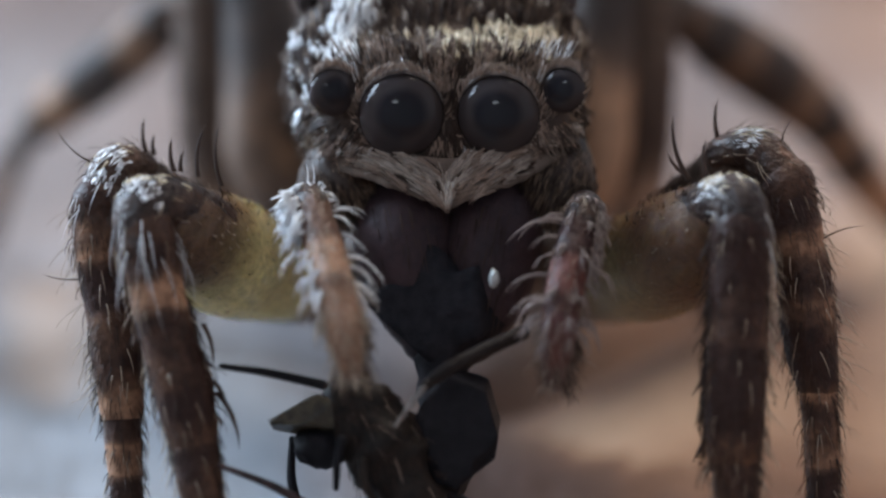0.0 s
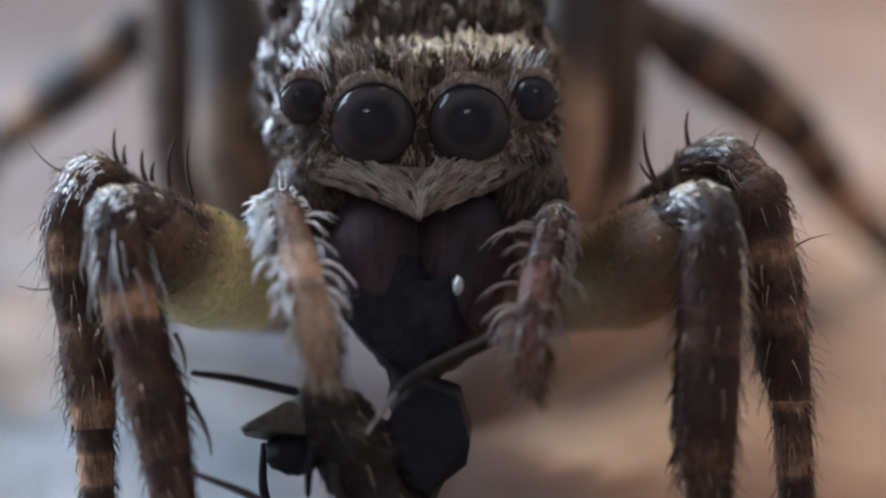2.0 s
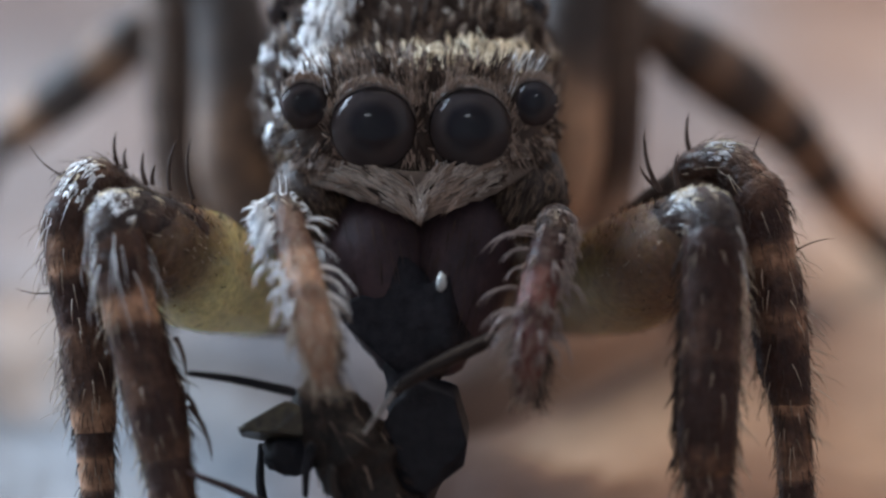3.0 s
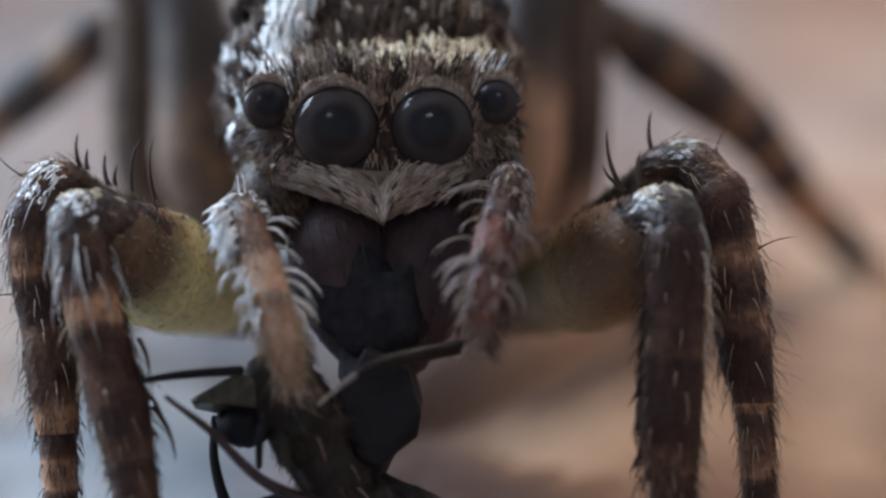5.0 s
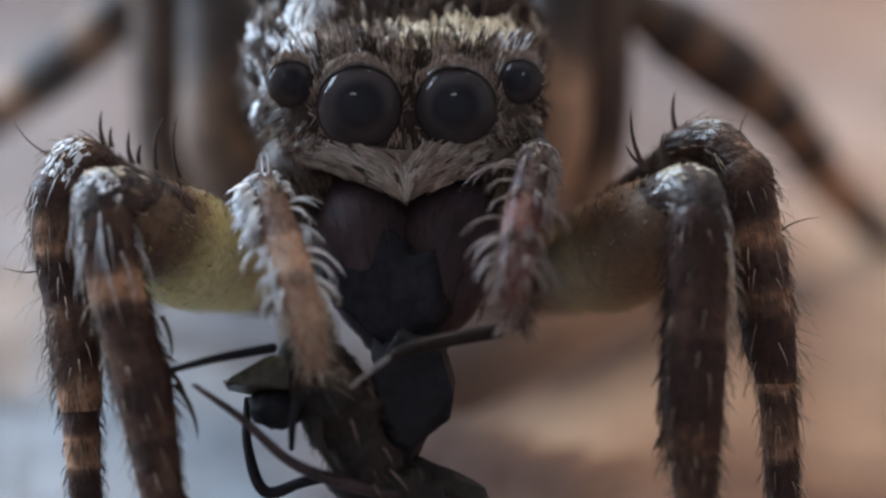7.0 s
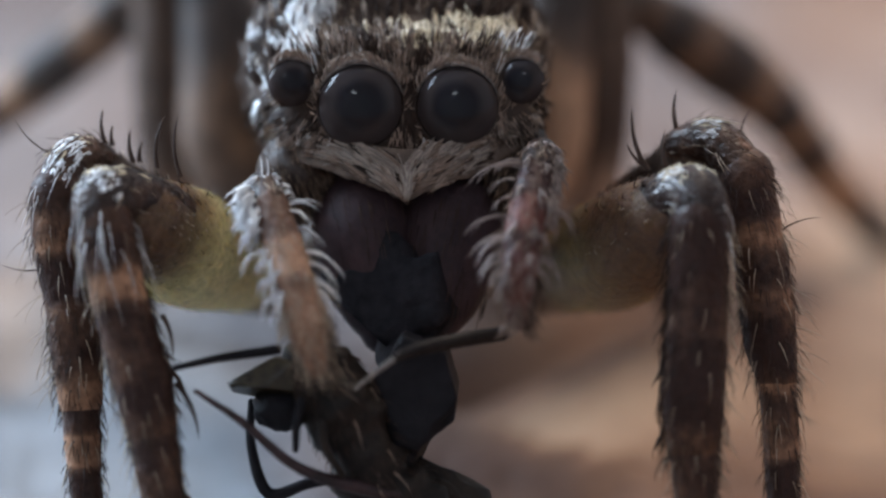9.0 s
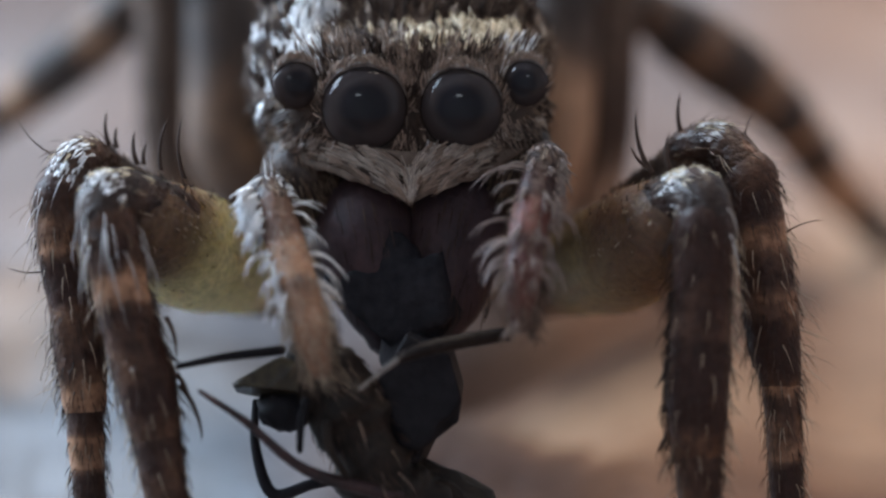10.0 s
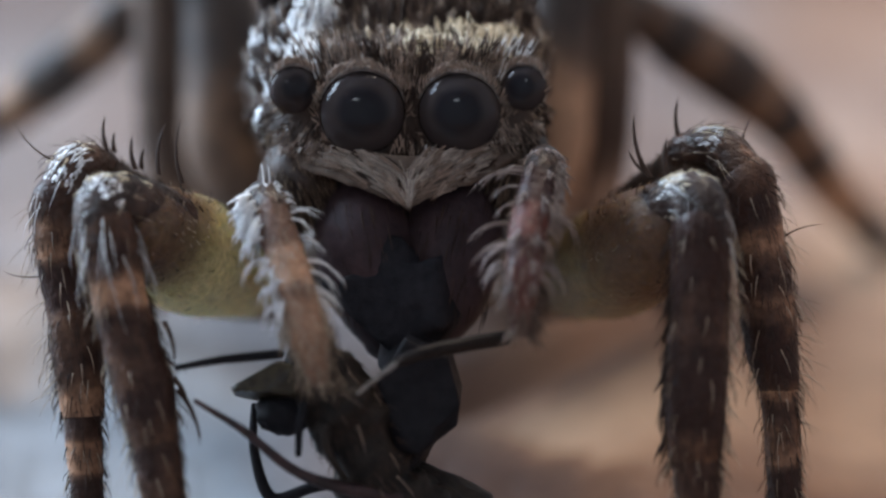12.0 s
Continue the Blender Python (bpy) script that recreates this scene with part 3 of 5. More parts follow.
def build_eye(centre, r, tilt, label, lid=1.0):
    """A lens with a thin rim all round, a thicker lid over it and short hairs along the lid."""
    EYES.append((centre[0], centre[2], r))
    e = Form()
    turn = Matrix.Rotation(radians(tilt), 3, "Z")
    e.ball(centre, (r, r * 0.66, r), 40, 26, turn)
    ob = part("eye", e, M_EYE, spider, label)
    rim = Form()
    c = Vector(centre)
    ring = [c + turn @ Vector((math.cos(a) * r * 1.01, -r * 0.06, math.sin(a) * r * 1.01)) for a in [2 * math.pi * k / 28 for k in range(29)]]
    rim.tube(ring, [r * 0.025] * 29, n=8, per=1, caps=False)
    part("eye_rim", rim, M_CHEEK, ob, "dark brown rim")
    brow = Form()
    arc = [radians(18 + 144 * k / 16) for k in range(17)]
    brow.tube([c + turn @ Vector((math.cos(a) * r * 1.015, -r * (0.10 + 0.20 * math.sin(a) ** 2), math.sin(a) * r * 1.0)) for a in arc],
              [r * lid * (0.016 + 0.040 * math.sin(math.pi * k / 16)) for k in range(17)], n=10, per=3, wobble=0.6)
    part("eyelid", brow, M_LID, ob, "pale taupe lid over the eye")
    rng = random.Random(int(r * 1000) + int(c.x * 100))
    h = Form()
    for _ in range(int(210 * r / 0.34)):
        a = rng.gauss(1.57, 0.65)
        o = Vector((math.cos(a), 0, math.sin(a)))
        p = c + turn @ (o * r * rng.uniform(0.99, 1.10) + Vector((0, -r * rng.choice((0.22, 0.38)), 0)))
        h.hair(p, p + turn @ (o * 0.5 + Vector((-o.z, 0, o.x)) * math.copysign(0.7, o.x if abs(o.x) > 0.15 else rng.gauss(0, 1)) + Vector((0, 0.15, 0))).normalized() * rng.uniform(0.05, 0.11), o * 0.01, 0.007)
    part("rim_hair", h, M_TAUPE, ob, kind="stuff")


def veil_top(u):
    return 0.80 + 0.27 * abs(u) ** 1.6 + 0.42 * max(0.0, abs(u) - 0.55)


def veil_foot(u):
    return 0.375 + 0.37 * abs(u) ** 0.9 + 0.30 * max(0.0, u - 0.62)


def veil_front(u, v):
    return -0.12 - 0.10 * v * (1 - 0.6 * abs(u)) + 0.30 * u * u


def build_face():
    build_eye((-0.610, 0.020, 1.160), 0.352, 3, "large glossy black front eye")
    build_eye((0.180, 0.020, 1.156), 0.338, -3, "large glossy black front eye")
    build_eye((-1.172, 0.050, 1.351), 0.2, 14, "small glossy black side eye", 1.5)
    build_eye((0.710, 0.050, 1.365), 0.19, -14, "small glossy black side eye", 1.5)
    build_eye((-1.375, 0.900, 2.170), 0.15, 40, "small glossy black hind eye")
    build_eye((0.720, 0.900, 2.180), 0.15, -40, "small glossy black hind eye")
    rng = random.Random(9)
    for side in (-1, 1):
        ch = Form()
        x0 = CX + side * 0.33
        ch.tube([(x0, 0.62, 0.62), (x0 + side * 0.03, 0.36, 0.2), (x0 - side * 0.03, 0.26, -0.3), (x0 - side * 0.14, 0.25, -0.68)], [0.32, 0.42, 0.36, 0.2], n=22, per=7, wobble=0.05)
        ob = part("chelicera", ch, M_FANG, spider, "dark reddish-brown jaw")
        fang = Form()
        fang.tube([(x0 - side * 0.16, 0.2, -0.66), (x0 - side * 0.2, 0.08, -0.85), (x0 - side * 0.3, 0.05, -0.98)], [0.08, 0.06, 0.02], n=10)
        part("fang", fang, M_ANT, ob, "black curved fang")
        hh = Form()
        for _ in range(90):
            p = Vector((x0 + rng.uniform(-0.3, 0.34), -0.18, rng.uniform(-0.5, 0.45)))
            p.y = 0.32 - math.sqrt(max(0.0, 0.40 ** 2 - (p.x - x0) ** 2))
            hh.hair(p, p + Vector((-side * 0.04, -0.04, -0.2)) * rng.uniform(0.6, 1.3), (0, -0.02, 0), 0.006)
        part("jaw_hair", hh, M_DARK, ob, kind="stuff")
    # dark velvety cheeks below the side eyes
    for side in (-1, 1):
        ck = Form()
        ck.ball((CX + side * 0.88, 0.52, 0.62), (0.36, 0.42, 0.42), 22, 14, None, 0.12)
        cheek = part("cheek", ck, M_CHEEK, spider, "dark brown velvety cheek")
        fuzz = Form()
        velvet = Form()
        for _ in range(620):
            d = Vector((rng.gauss(0, 0.6), -abs(rng.gauss(0.8, 0.3)), rng.gauss(0, 0.6))).normalized()
            p = Vector((CX + side * 0.88 + d.x * 0.36, 0.52 + d.y * 0.42, 0.62 + d.z * 0.42))
            (fuzz if rng.random() < 0.4 else velvet).hair(p, p + Vector((-side * 0.35, -0.1, -0.9)).normalized() * rng.uniform(0.07, 0.15), d * 0.02, 0.006)
        part("cheek_fuzz", fuzz, M_DARK, cheek, kind="stuff")
        part("brown_cheek_fuzz", velvet, M_GOLD, cheek, kind="stuff")

    # the taupe veil of hair that hangs over the jaws and meets in a point
    veil = Form()
    nu, nv = 56, 8
    for back in (0, 1):
        for q in range(nv + 1):
            for k in range(nu + 1):
                u, v = -1.08 + 2.16 * k / nu, q / nv
                foot = veil_foot(u) + 0.03 * noise.noise(Vector((u * 11, 2, 0)))
                z = veil_top(u) + (foot - veil_top(u)) * v
                veil.add((CX + u, veil_front(u, v) + 0.03 + (0.05 if back else 0.012 * noise.noise(Vector((u * 9, z * 9, 1)))), z))
    at = lambda s, q, k: s * (nv + 1) * (nu + 1) + q * (nu + 1) + k
    for s in (0, 1):
        for q in range(nv):
            for k in range(nu):
                f = (at(s, q, k), at(s, q, k + 1), at(s, q + 1, k + 1), at(s, q + 1, k))
                veil.f.append(f if s else f[::-1])
    for k in range(nu):
        veil.f.append((at(0, 0, k), at(0, 0, k + 1), at(1, 0, k + 1), at(1, 0, k)))
        veil.f.append((at(0, nv, k + 1), at(0, nv, k), at(1, nv, k), at(1, nv, k + 1)))
    for q in range(nv):
        veil.f.append((at(0, q + 1, 0), at(0, q, 0), at(1, q, 0), at(1, q + 1, 0)))
        veil.f.append((at(0, q, nu), at(0, q + 1, nu), at(1, q + 1, nu), at(1, q, nu)))
    fringe = part("fringe", veil, M_VEIL, spider, "taupe hair fringe below the eyes, hanging to a point")
    fr, shade, down = Form(), Form(), Form()
    for k in range(240):
        side = rng.choice((-1, 1))
        u = rng.random() ** 0.75 * 1.08
        v = rng.uniform(-0.05, 0.80)
        top, foot = veil_top(side * u), veil_foot(side * u)
        root = Vector((CX + side * u, veil_front(side * u, max(0.0, v)) + 0.02, top + (foot - top) * v))
        way = Vector((-side * (0.55 + 0.50 * u) + rng.gauss(0, 0.07), -0.10, -0.62 + 0.24 * u + rng.gauss(0, 0.07))).normalized()
        cross = Vector((-way.z, 0, way.x))
        size = rng.uniform(0.22, 0.38) * (1.0 - 0.25 * u)
        form = rng.choices((fr, down, shade), (0.40, 0.42, 0.18))[0]
        wide = rng.uniform(0.014, 0.026) * (0.7 if form is shade else 1.0)
        proud = -0.03 * rng.random() if form is not shade else 0.0
        for _ in range(rng.randint(14, 22)):
            a = root + cross * rng.gauss(0, wide) + way * rng.uniform(-0.05, 0.10) + Vector((0, proud, 0))
            b = root + way * size * rng.uniform(0.7, 1.04) + cross * rng.gauss(0, wide * 0.55) + Vector((0, proud * 0.5, 0))
            if (b.x - CX) * side < 0:
                b.x = CX + side * rng.uniform(-0.03, 0.02)
            b.z = max(b.z, veil_foot(b.x - CX) - rng.uniform(0.0, 0.05))
            form.hair(a, b, (0, -0.02, 0.010), rng.uniform(0.006, 0.010))
    part("pale_fringe_hair", fr, M_FRINGE, fringe, kind="stuff")
    part("dark_fringe_hair", shade, M_DARK, fringe, kind="stuff")
    part("taupe_fringe_hair", down, M_TAUPE, fringe, kind="stuff")

    # short fuzz on the face between and above the eyes
    fz, fd, fw = Form(), Form(), Form()
    for k in range(2300):
        p = Vector((CX + rng.uniform(-1.02, 1.02), 0.0, rng.uniform(0.86, 1.72)))
        if any((p.x - ex) ** 2 + (p.z - ez) ** 2 < (er * 1.0) ** 2 for ex, ez, er in EYES):
            continue
        w = (p.x - CX) / 1.08
        p.y = -0.03 + 0.24 * w ** 4 + 0.12 * max(0.0, p.z - 1.45) * 2
        up = 1.0 if p.z > 1.12 else -0.8
        way = Vector((0.6 * w + rng.gauss(0, 0.16), -0.03, up + rng.gauss(0, 0.15)))
        # a few cream scales over the outer eyes and along the lower lids
        bright = (abs(w) > 0.66 and p.z > 1.42) or any(0.95 < math.hypot(p.x - ex, p.z - ez) / er < 1.14 and p.z < ez - 0.75 * er and er > 0.3 for ex, ez, er in EYES)
        tone = noise.noise(Vector((p.x * 9 - 3 * w * p.z, p.z * 3.0, 2))) + rng.gauss(0, 0.18)
        form = fw if bright and rng.random() < 0.4 else (fz if tone > (-0.05 if p.z > 1.32 or p.z < 0.95 else -0.2 if abs(w) > 0.6 else 0.22) else fd)
        form.hair(p, p + way.normalized() * rng.uniform(0.07, 0.15), (0, -0.008, 0), rng.uniform(0.006, 0.011))
    part("face_fuzz", fz, M_TAUPE, fringe, kind="stuff")
    part("white_face_fuzz", fw, M_WHITE, fringe, kind="stuff")
    part("dark_face_fuzz", fd, M_DARK, fringe, kind="stuff")


def rings(*stops):
    """Band value along a limb: linear between (place, value) stops."""
    def value(s):
        for (a, x), (b, y) in zip(stops, stops[1:]):
            if s <= b:
                return x + (y - x) * max(0.0, s - a) / max(1e-6, b - a)
        return stops[-1][1]
    return value


def TOP(out):
    return out.z > 0.45


def NEAR(out):
    return out.y < 0.2 and out.z > -0.35


def BROW(out):
    return out.z > 0.1 and out.y < -0.25


def FRONT(out):
    return out.y < -0.1


def build_leg(femur, shank, mats, label, seed, fur=1.0, spines=(), n=18, tufts={}, edges={}):
    """femur: (points, radii). shank: list of (name, points, radii, bands) from the knee to the foot. mats: femur's and shank's."""
    rng = random.Random(seed)
    f = Form()
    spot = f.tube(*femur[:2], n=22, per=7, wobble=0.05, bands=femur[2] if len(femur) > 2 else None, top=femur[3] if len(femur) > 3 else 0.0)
    leg = part("leg", f, mats[0], spider, label)
    pale, dark, white, cream, wool = Form(), Form(), Form(), Form(), Form()
    pale.fur(spot, int(50 * fur), 0.12, 0.005, 0.8, rng=rng)
    dark.fur(spot, int(260 * fur), 0.12, 0.0055, 0.8, rng=rng)
    if mats[0] is M_FEMUR:
        pale.fur(spot, 150, 0.09, 0.009, 0.93, rng=rng, span=(0.62, 0.98), where=NEAR)
        dark.fur(spot, 160, 0.13, 0.008, 0.75, rng=rng, span=(0.66, 0.98), where=TOP)
    for name, pts, rad, bands in shank:
        g = Form()
        spot = g.tube(pts, rad, n=n, per=7, bands=bands, wobble=0.06)
        part(name, g, M_KNEE if name == "patella" and mats[1] is M_LEG else mats[1], leg)
        for where, span, count, size, lean in tufts.get(name, ()):
            # brow: dense white hairs that paint the knee's glints
            coat, r, test, sag = {"top": (cream, 0.011, TOP, 0.0), "brow": (wool, 0.012, BROW, -0.05), "front": (white, 0.0052, FRONT, -0.3)}[where]
            coat.fur(spot, count, size, r, lean, span=span, rng=rng, where=test, droop=(0, 0, sag), bow=0.05 if sag > -0.2 else 0.17)
        for arc, count, size, r, lean, coat in edges.get(name, ()):
            (pale if coat == "pale" else dark).fur(spot, count, size, r, lean, arc=arc, rng=rng)
        long = sum((Vector(b) - Vector(a)).length for a, b in zip(pts, pts[1:]))
        pale.fur(spot, int(30 * fur * long), 0.2, 0.0055, 0.86, rng=rng, span=(0.02, 0.95))
        dark.fur(spot, int((110 if name == "patella" else 200) * fur * long), 0.18, 0.0055, 0.88, rng=rng, span=(0.02, 0.98))
    part("pale_leg_hair", pale, M_BEIGE, leg, kind="stuff")
    part("dark_leg_hair", dark, M_DARK, leg, kind="stuff")
    for name, form, mat in (("white_leg_hair", white, M_WHITE), ("cream_knee_hair", cream, M_SCALE), ("knee_glint_hair", wool, M_WOOL)):
        if form.v:
            part(name, form, mat, leg, kind="stuff")
    for root, tip, r in spines:
        q = Form()
        a, b = Vector(root), Vector(tip)
        q.hair(a, b, (b - a).cross(Vector((0, 1, 0))) * 0.09, r * (1.7 if r > 0.01 else 1.0), 6, 5)
        part("spine", q, M_DARK, leg, "stiff black bristle")
    return leg


def build_legs():
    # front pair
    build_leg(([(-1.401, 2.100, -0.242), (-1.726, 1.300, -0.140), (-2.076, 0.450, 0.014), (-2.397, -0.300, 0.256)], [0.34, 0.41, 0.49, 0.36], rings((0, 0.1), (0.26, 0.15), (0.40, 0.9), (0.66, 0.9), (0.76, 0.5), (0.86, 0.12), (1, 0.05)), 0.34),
              [("patella", [(-2.138, -0.100, 0.257), (-2.371, -0.400, 0.377), (-2.647, -0.660, 0.401), (-2.641, -0.720, 0.094)], [0.24, 0.235, 0.235, 0.235], rings((0, 0.2), (0.3, 0.08), (1, 0.0))),
               ("tibia", [(-2.632, -0.720, 0.207), (-2.542, -0.720, -0.265), (-2.443, -0.720, -0.669), (-2.317, -0.720, -1.119), (-2.246, -0.720, -1.500)], [0.235, 0.225, 0.23, 0.24, 0.19],
                rings((0, 0.1), (0.22, 0.15), (0.28, 0.7), (0.36, 0.6), (0.42, 0.08), (0.6, 0.16), (0.76, 0.1), (0.84, 0.42), (1, 0.35))),
               ("metatarsus", [(-2.246, -0.720, -1.500), (-2.174, -0.720, -1.927), (-2.093, -0.720, -2.332), (-2.039, -0.720, -2.781)], [0.19, 0.18, 0.17, 0.15],
                rings((0, 0.5), (0.15, 0.1), (0.3, 0.35), (0.5, 0.1), (0.8, 0.6), (1, 0.2))),
               ("tarsus", [(-2.039, -0.720, -2.781), (-1.994, -0.720, -3.184), (-1.949, -0.720, -3.333)], [0.14, 0.12, 0.09], rings((0, 0.5), (1, 0.1)))],
              (M_FEMUR, M_LEG), "front leg with yellow thigh and banded brown shank", 11, 1.0,
              [((-2.412, -0.550, 0.682), (-2.431, -0.550, 0.962), 0.016), ((-2.359, -0.550, 0.682), (-2.331, -0.550, 0.863), 0.014), ((-2.235, -0.400, 0.641), (-2.171, -0.400, 1.072), 0.014),
               ((-2.062, -0.200, 0.576), (-2.071, -0.200, 1.102), 0.012), ((-2.063, -0.700, -1.074), (-1.877, -0.800, -1.531), 0.016), ((-2.175, -0.700, -0.534), (-2.087, -0.800, -0.891), 0.014),
               ((-2.094, -0.700, -0.985), (-1.967, -0.800, -1.249), 0.014)],
              tufts={"patella": [("top", (0.40, 0.64), 150, 0.10, 0.98), ("brow", (0.585, 0.66), 240, 0.07, 0.99), ("front", (0.66, 0.95), 26, 0.42, 0.94)], "tibia": [("front", (0.0, 0.25), 5, 0.42, 0.92)]},
              edges={"tibia": [((-0.5, 0.5), 40, 0.20, 0.007, 0.85, "dark"), ((2.7, 3.6), 40, 0.2, 0.005, 0.7, "pale")], "metatarsus": [((2.7, 3.6), 30, 0.22, 0.005, 0.7, "pale")]})
    # thigh bands lower than on the other front leg: its shade put into the colour
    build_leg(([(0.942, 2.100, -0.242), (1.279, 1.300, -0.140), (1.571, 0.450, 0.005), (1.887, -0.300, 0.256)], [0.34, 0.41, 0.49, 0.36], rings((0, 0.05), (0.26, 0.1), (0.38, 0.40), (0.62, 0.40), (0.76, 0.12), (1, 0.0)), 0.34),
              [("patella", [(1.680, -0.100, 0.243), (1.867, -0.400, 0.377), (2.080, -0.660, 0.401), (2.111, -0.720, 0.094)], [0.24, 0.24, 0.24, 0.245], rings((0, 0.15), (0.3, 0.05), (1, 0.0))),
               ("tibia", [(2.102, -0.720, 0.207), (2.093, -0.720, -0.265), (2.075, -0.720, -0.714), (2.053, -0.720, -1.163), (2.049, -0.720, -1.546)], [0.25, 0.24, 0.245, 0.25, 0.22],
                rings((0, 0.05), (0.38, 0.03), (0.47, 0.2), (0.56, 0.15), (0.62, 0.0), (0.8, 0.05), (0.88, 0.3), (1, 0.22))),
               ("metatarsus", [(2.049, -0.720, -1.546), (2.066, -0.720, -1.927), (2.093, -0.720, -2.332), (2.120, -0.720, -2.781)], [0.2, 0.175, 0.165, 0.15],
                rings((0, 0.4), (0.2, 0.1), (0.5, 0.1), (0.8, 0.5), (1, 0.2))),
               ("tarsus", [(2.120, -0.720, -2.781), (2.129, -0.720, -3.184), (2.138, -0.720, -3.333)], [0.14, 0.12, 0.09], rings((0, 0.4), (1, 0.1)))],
              (M_FEMUR, M_LEG), "front leg with yellow thigh, darkened as in shade, and dark banded shank", 12, 1.0,
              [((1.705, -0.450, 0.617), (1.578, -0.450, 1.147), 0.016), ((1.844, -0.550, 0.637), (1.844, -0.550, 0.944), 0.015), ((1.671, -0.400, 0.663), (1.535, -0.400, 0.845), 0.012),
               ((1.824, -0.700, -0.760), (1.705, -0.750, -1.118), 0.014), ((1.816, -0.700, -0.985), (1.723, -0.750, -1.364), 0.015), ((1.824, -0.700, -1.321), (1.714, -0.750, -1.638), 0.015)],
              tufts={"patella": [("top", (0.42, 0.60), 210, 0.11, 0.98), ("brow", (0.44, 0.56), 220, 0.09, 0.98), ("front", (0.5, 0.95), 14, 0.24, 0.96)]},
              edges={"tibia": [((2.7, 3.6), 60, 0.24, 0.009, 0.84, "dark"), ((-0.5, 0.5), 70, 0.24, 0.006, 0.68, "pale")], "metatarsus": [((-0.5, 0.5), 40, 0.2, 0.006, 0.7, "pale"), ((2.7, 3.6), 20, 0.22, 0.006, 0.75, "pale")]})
    # second pair, a little behind and outside
    build_leg(([(-1.410, 2.300, -0.045), (-1.955, 1.500, 0.053), (-2.478, 0.800, 0.336), (-2.809, 0.300, 0.656)], [0.30, 0.34, 0.30, 0.22]),
              [("patella", [(-2.768, 0.250, 0.720), (-2.948, 0.100, 0.725), (-3.080, 0.000, 0.442)], [0.16, 0.19, 0.2], rings((0, 0.3), (0.5, 0.3), (1, 0.15))),
               ("tibia", [(-3.080, 0.000, 0.442), (-3.067, 0.000, 0.005), (-2.974, 0.000, -0.456), (-2.919, 0.000, -0.870), (-2.887, 0.000, -1.239)], [0.225, 0.21, 0.21, 0.215, 0.18],
                rings((0, 0.05), (0.18, 0.35), (0.30, 0.38), (0.36, 0.0), (0.46, 0.0), (0.52, 0.32), (0.62, 0.25), (0.70, 0.05), (0.82, 0.4), (0.92, 0.6), (1, 0.6))),
               ("metatarsus", [(-2.887, 0.000, -1.239), (-2.873, 0.000, -1.653), (-2.836, 0.000, -2.067), (-2.799, 0.000, -2.482)], [0.165, 0.145, 0.13, 0.12],
                rings((0, 0.55), (0.12, 0.1), (0.25, 0.2), (0.3, 0.68), (0.45, 0.62), (0.5, 0.05), (0.8, 0.1), (1, 0.5))),
               ("tarsus", [(-2.799, 0.000, -2.482), (-2.772, 0.000, -2.804), (-2.753, 0.000, -3.071)], [0.12, 0.1, 0.08], rings((0, 0.5), (1, 0.1)))],
              (M_UNDER, M_LEG), "second leg with banded brown and tan shank", 13, 0.9,
              [((-2.707, 0.200, 0.862), (-2.721, 0.200, 1.154), 0.014), ((-2.642, 0.200, 0.839), (-2.642, 0.200, 1.015), 0.014), ((-3.149, 0.000, 0.778), (-3.435, 0.000, 1.073), 0.009),
               ((-3.205, 0.000, -0.170), (-3.529, -0.100, -0.133), 0.008)],
              tufts={"patella": [("top", (0.3, 0.6), 60, 0.10, 0.97), ("brow", (0.42, 0.8), 340, 0.10, 0.98), ("front", (0.55, 1.0), 18, 0.3, 0.94)], "tibia": [("front", (0.0, 0.3), 5, 0.36, 0.93)]},
              edges={"tibia": [((2.7, 3.6), 40, 0.26, 0.0045, 0.6, "pale")]})
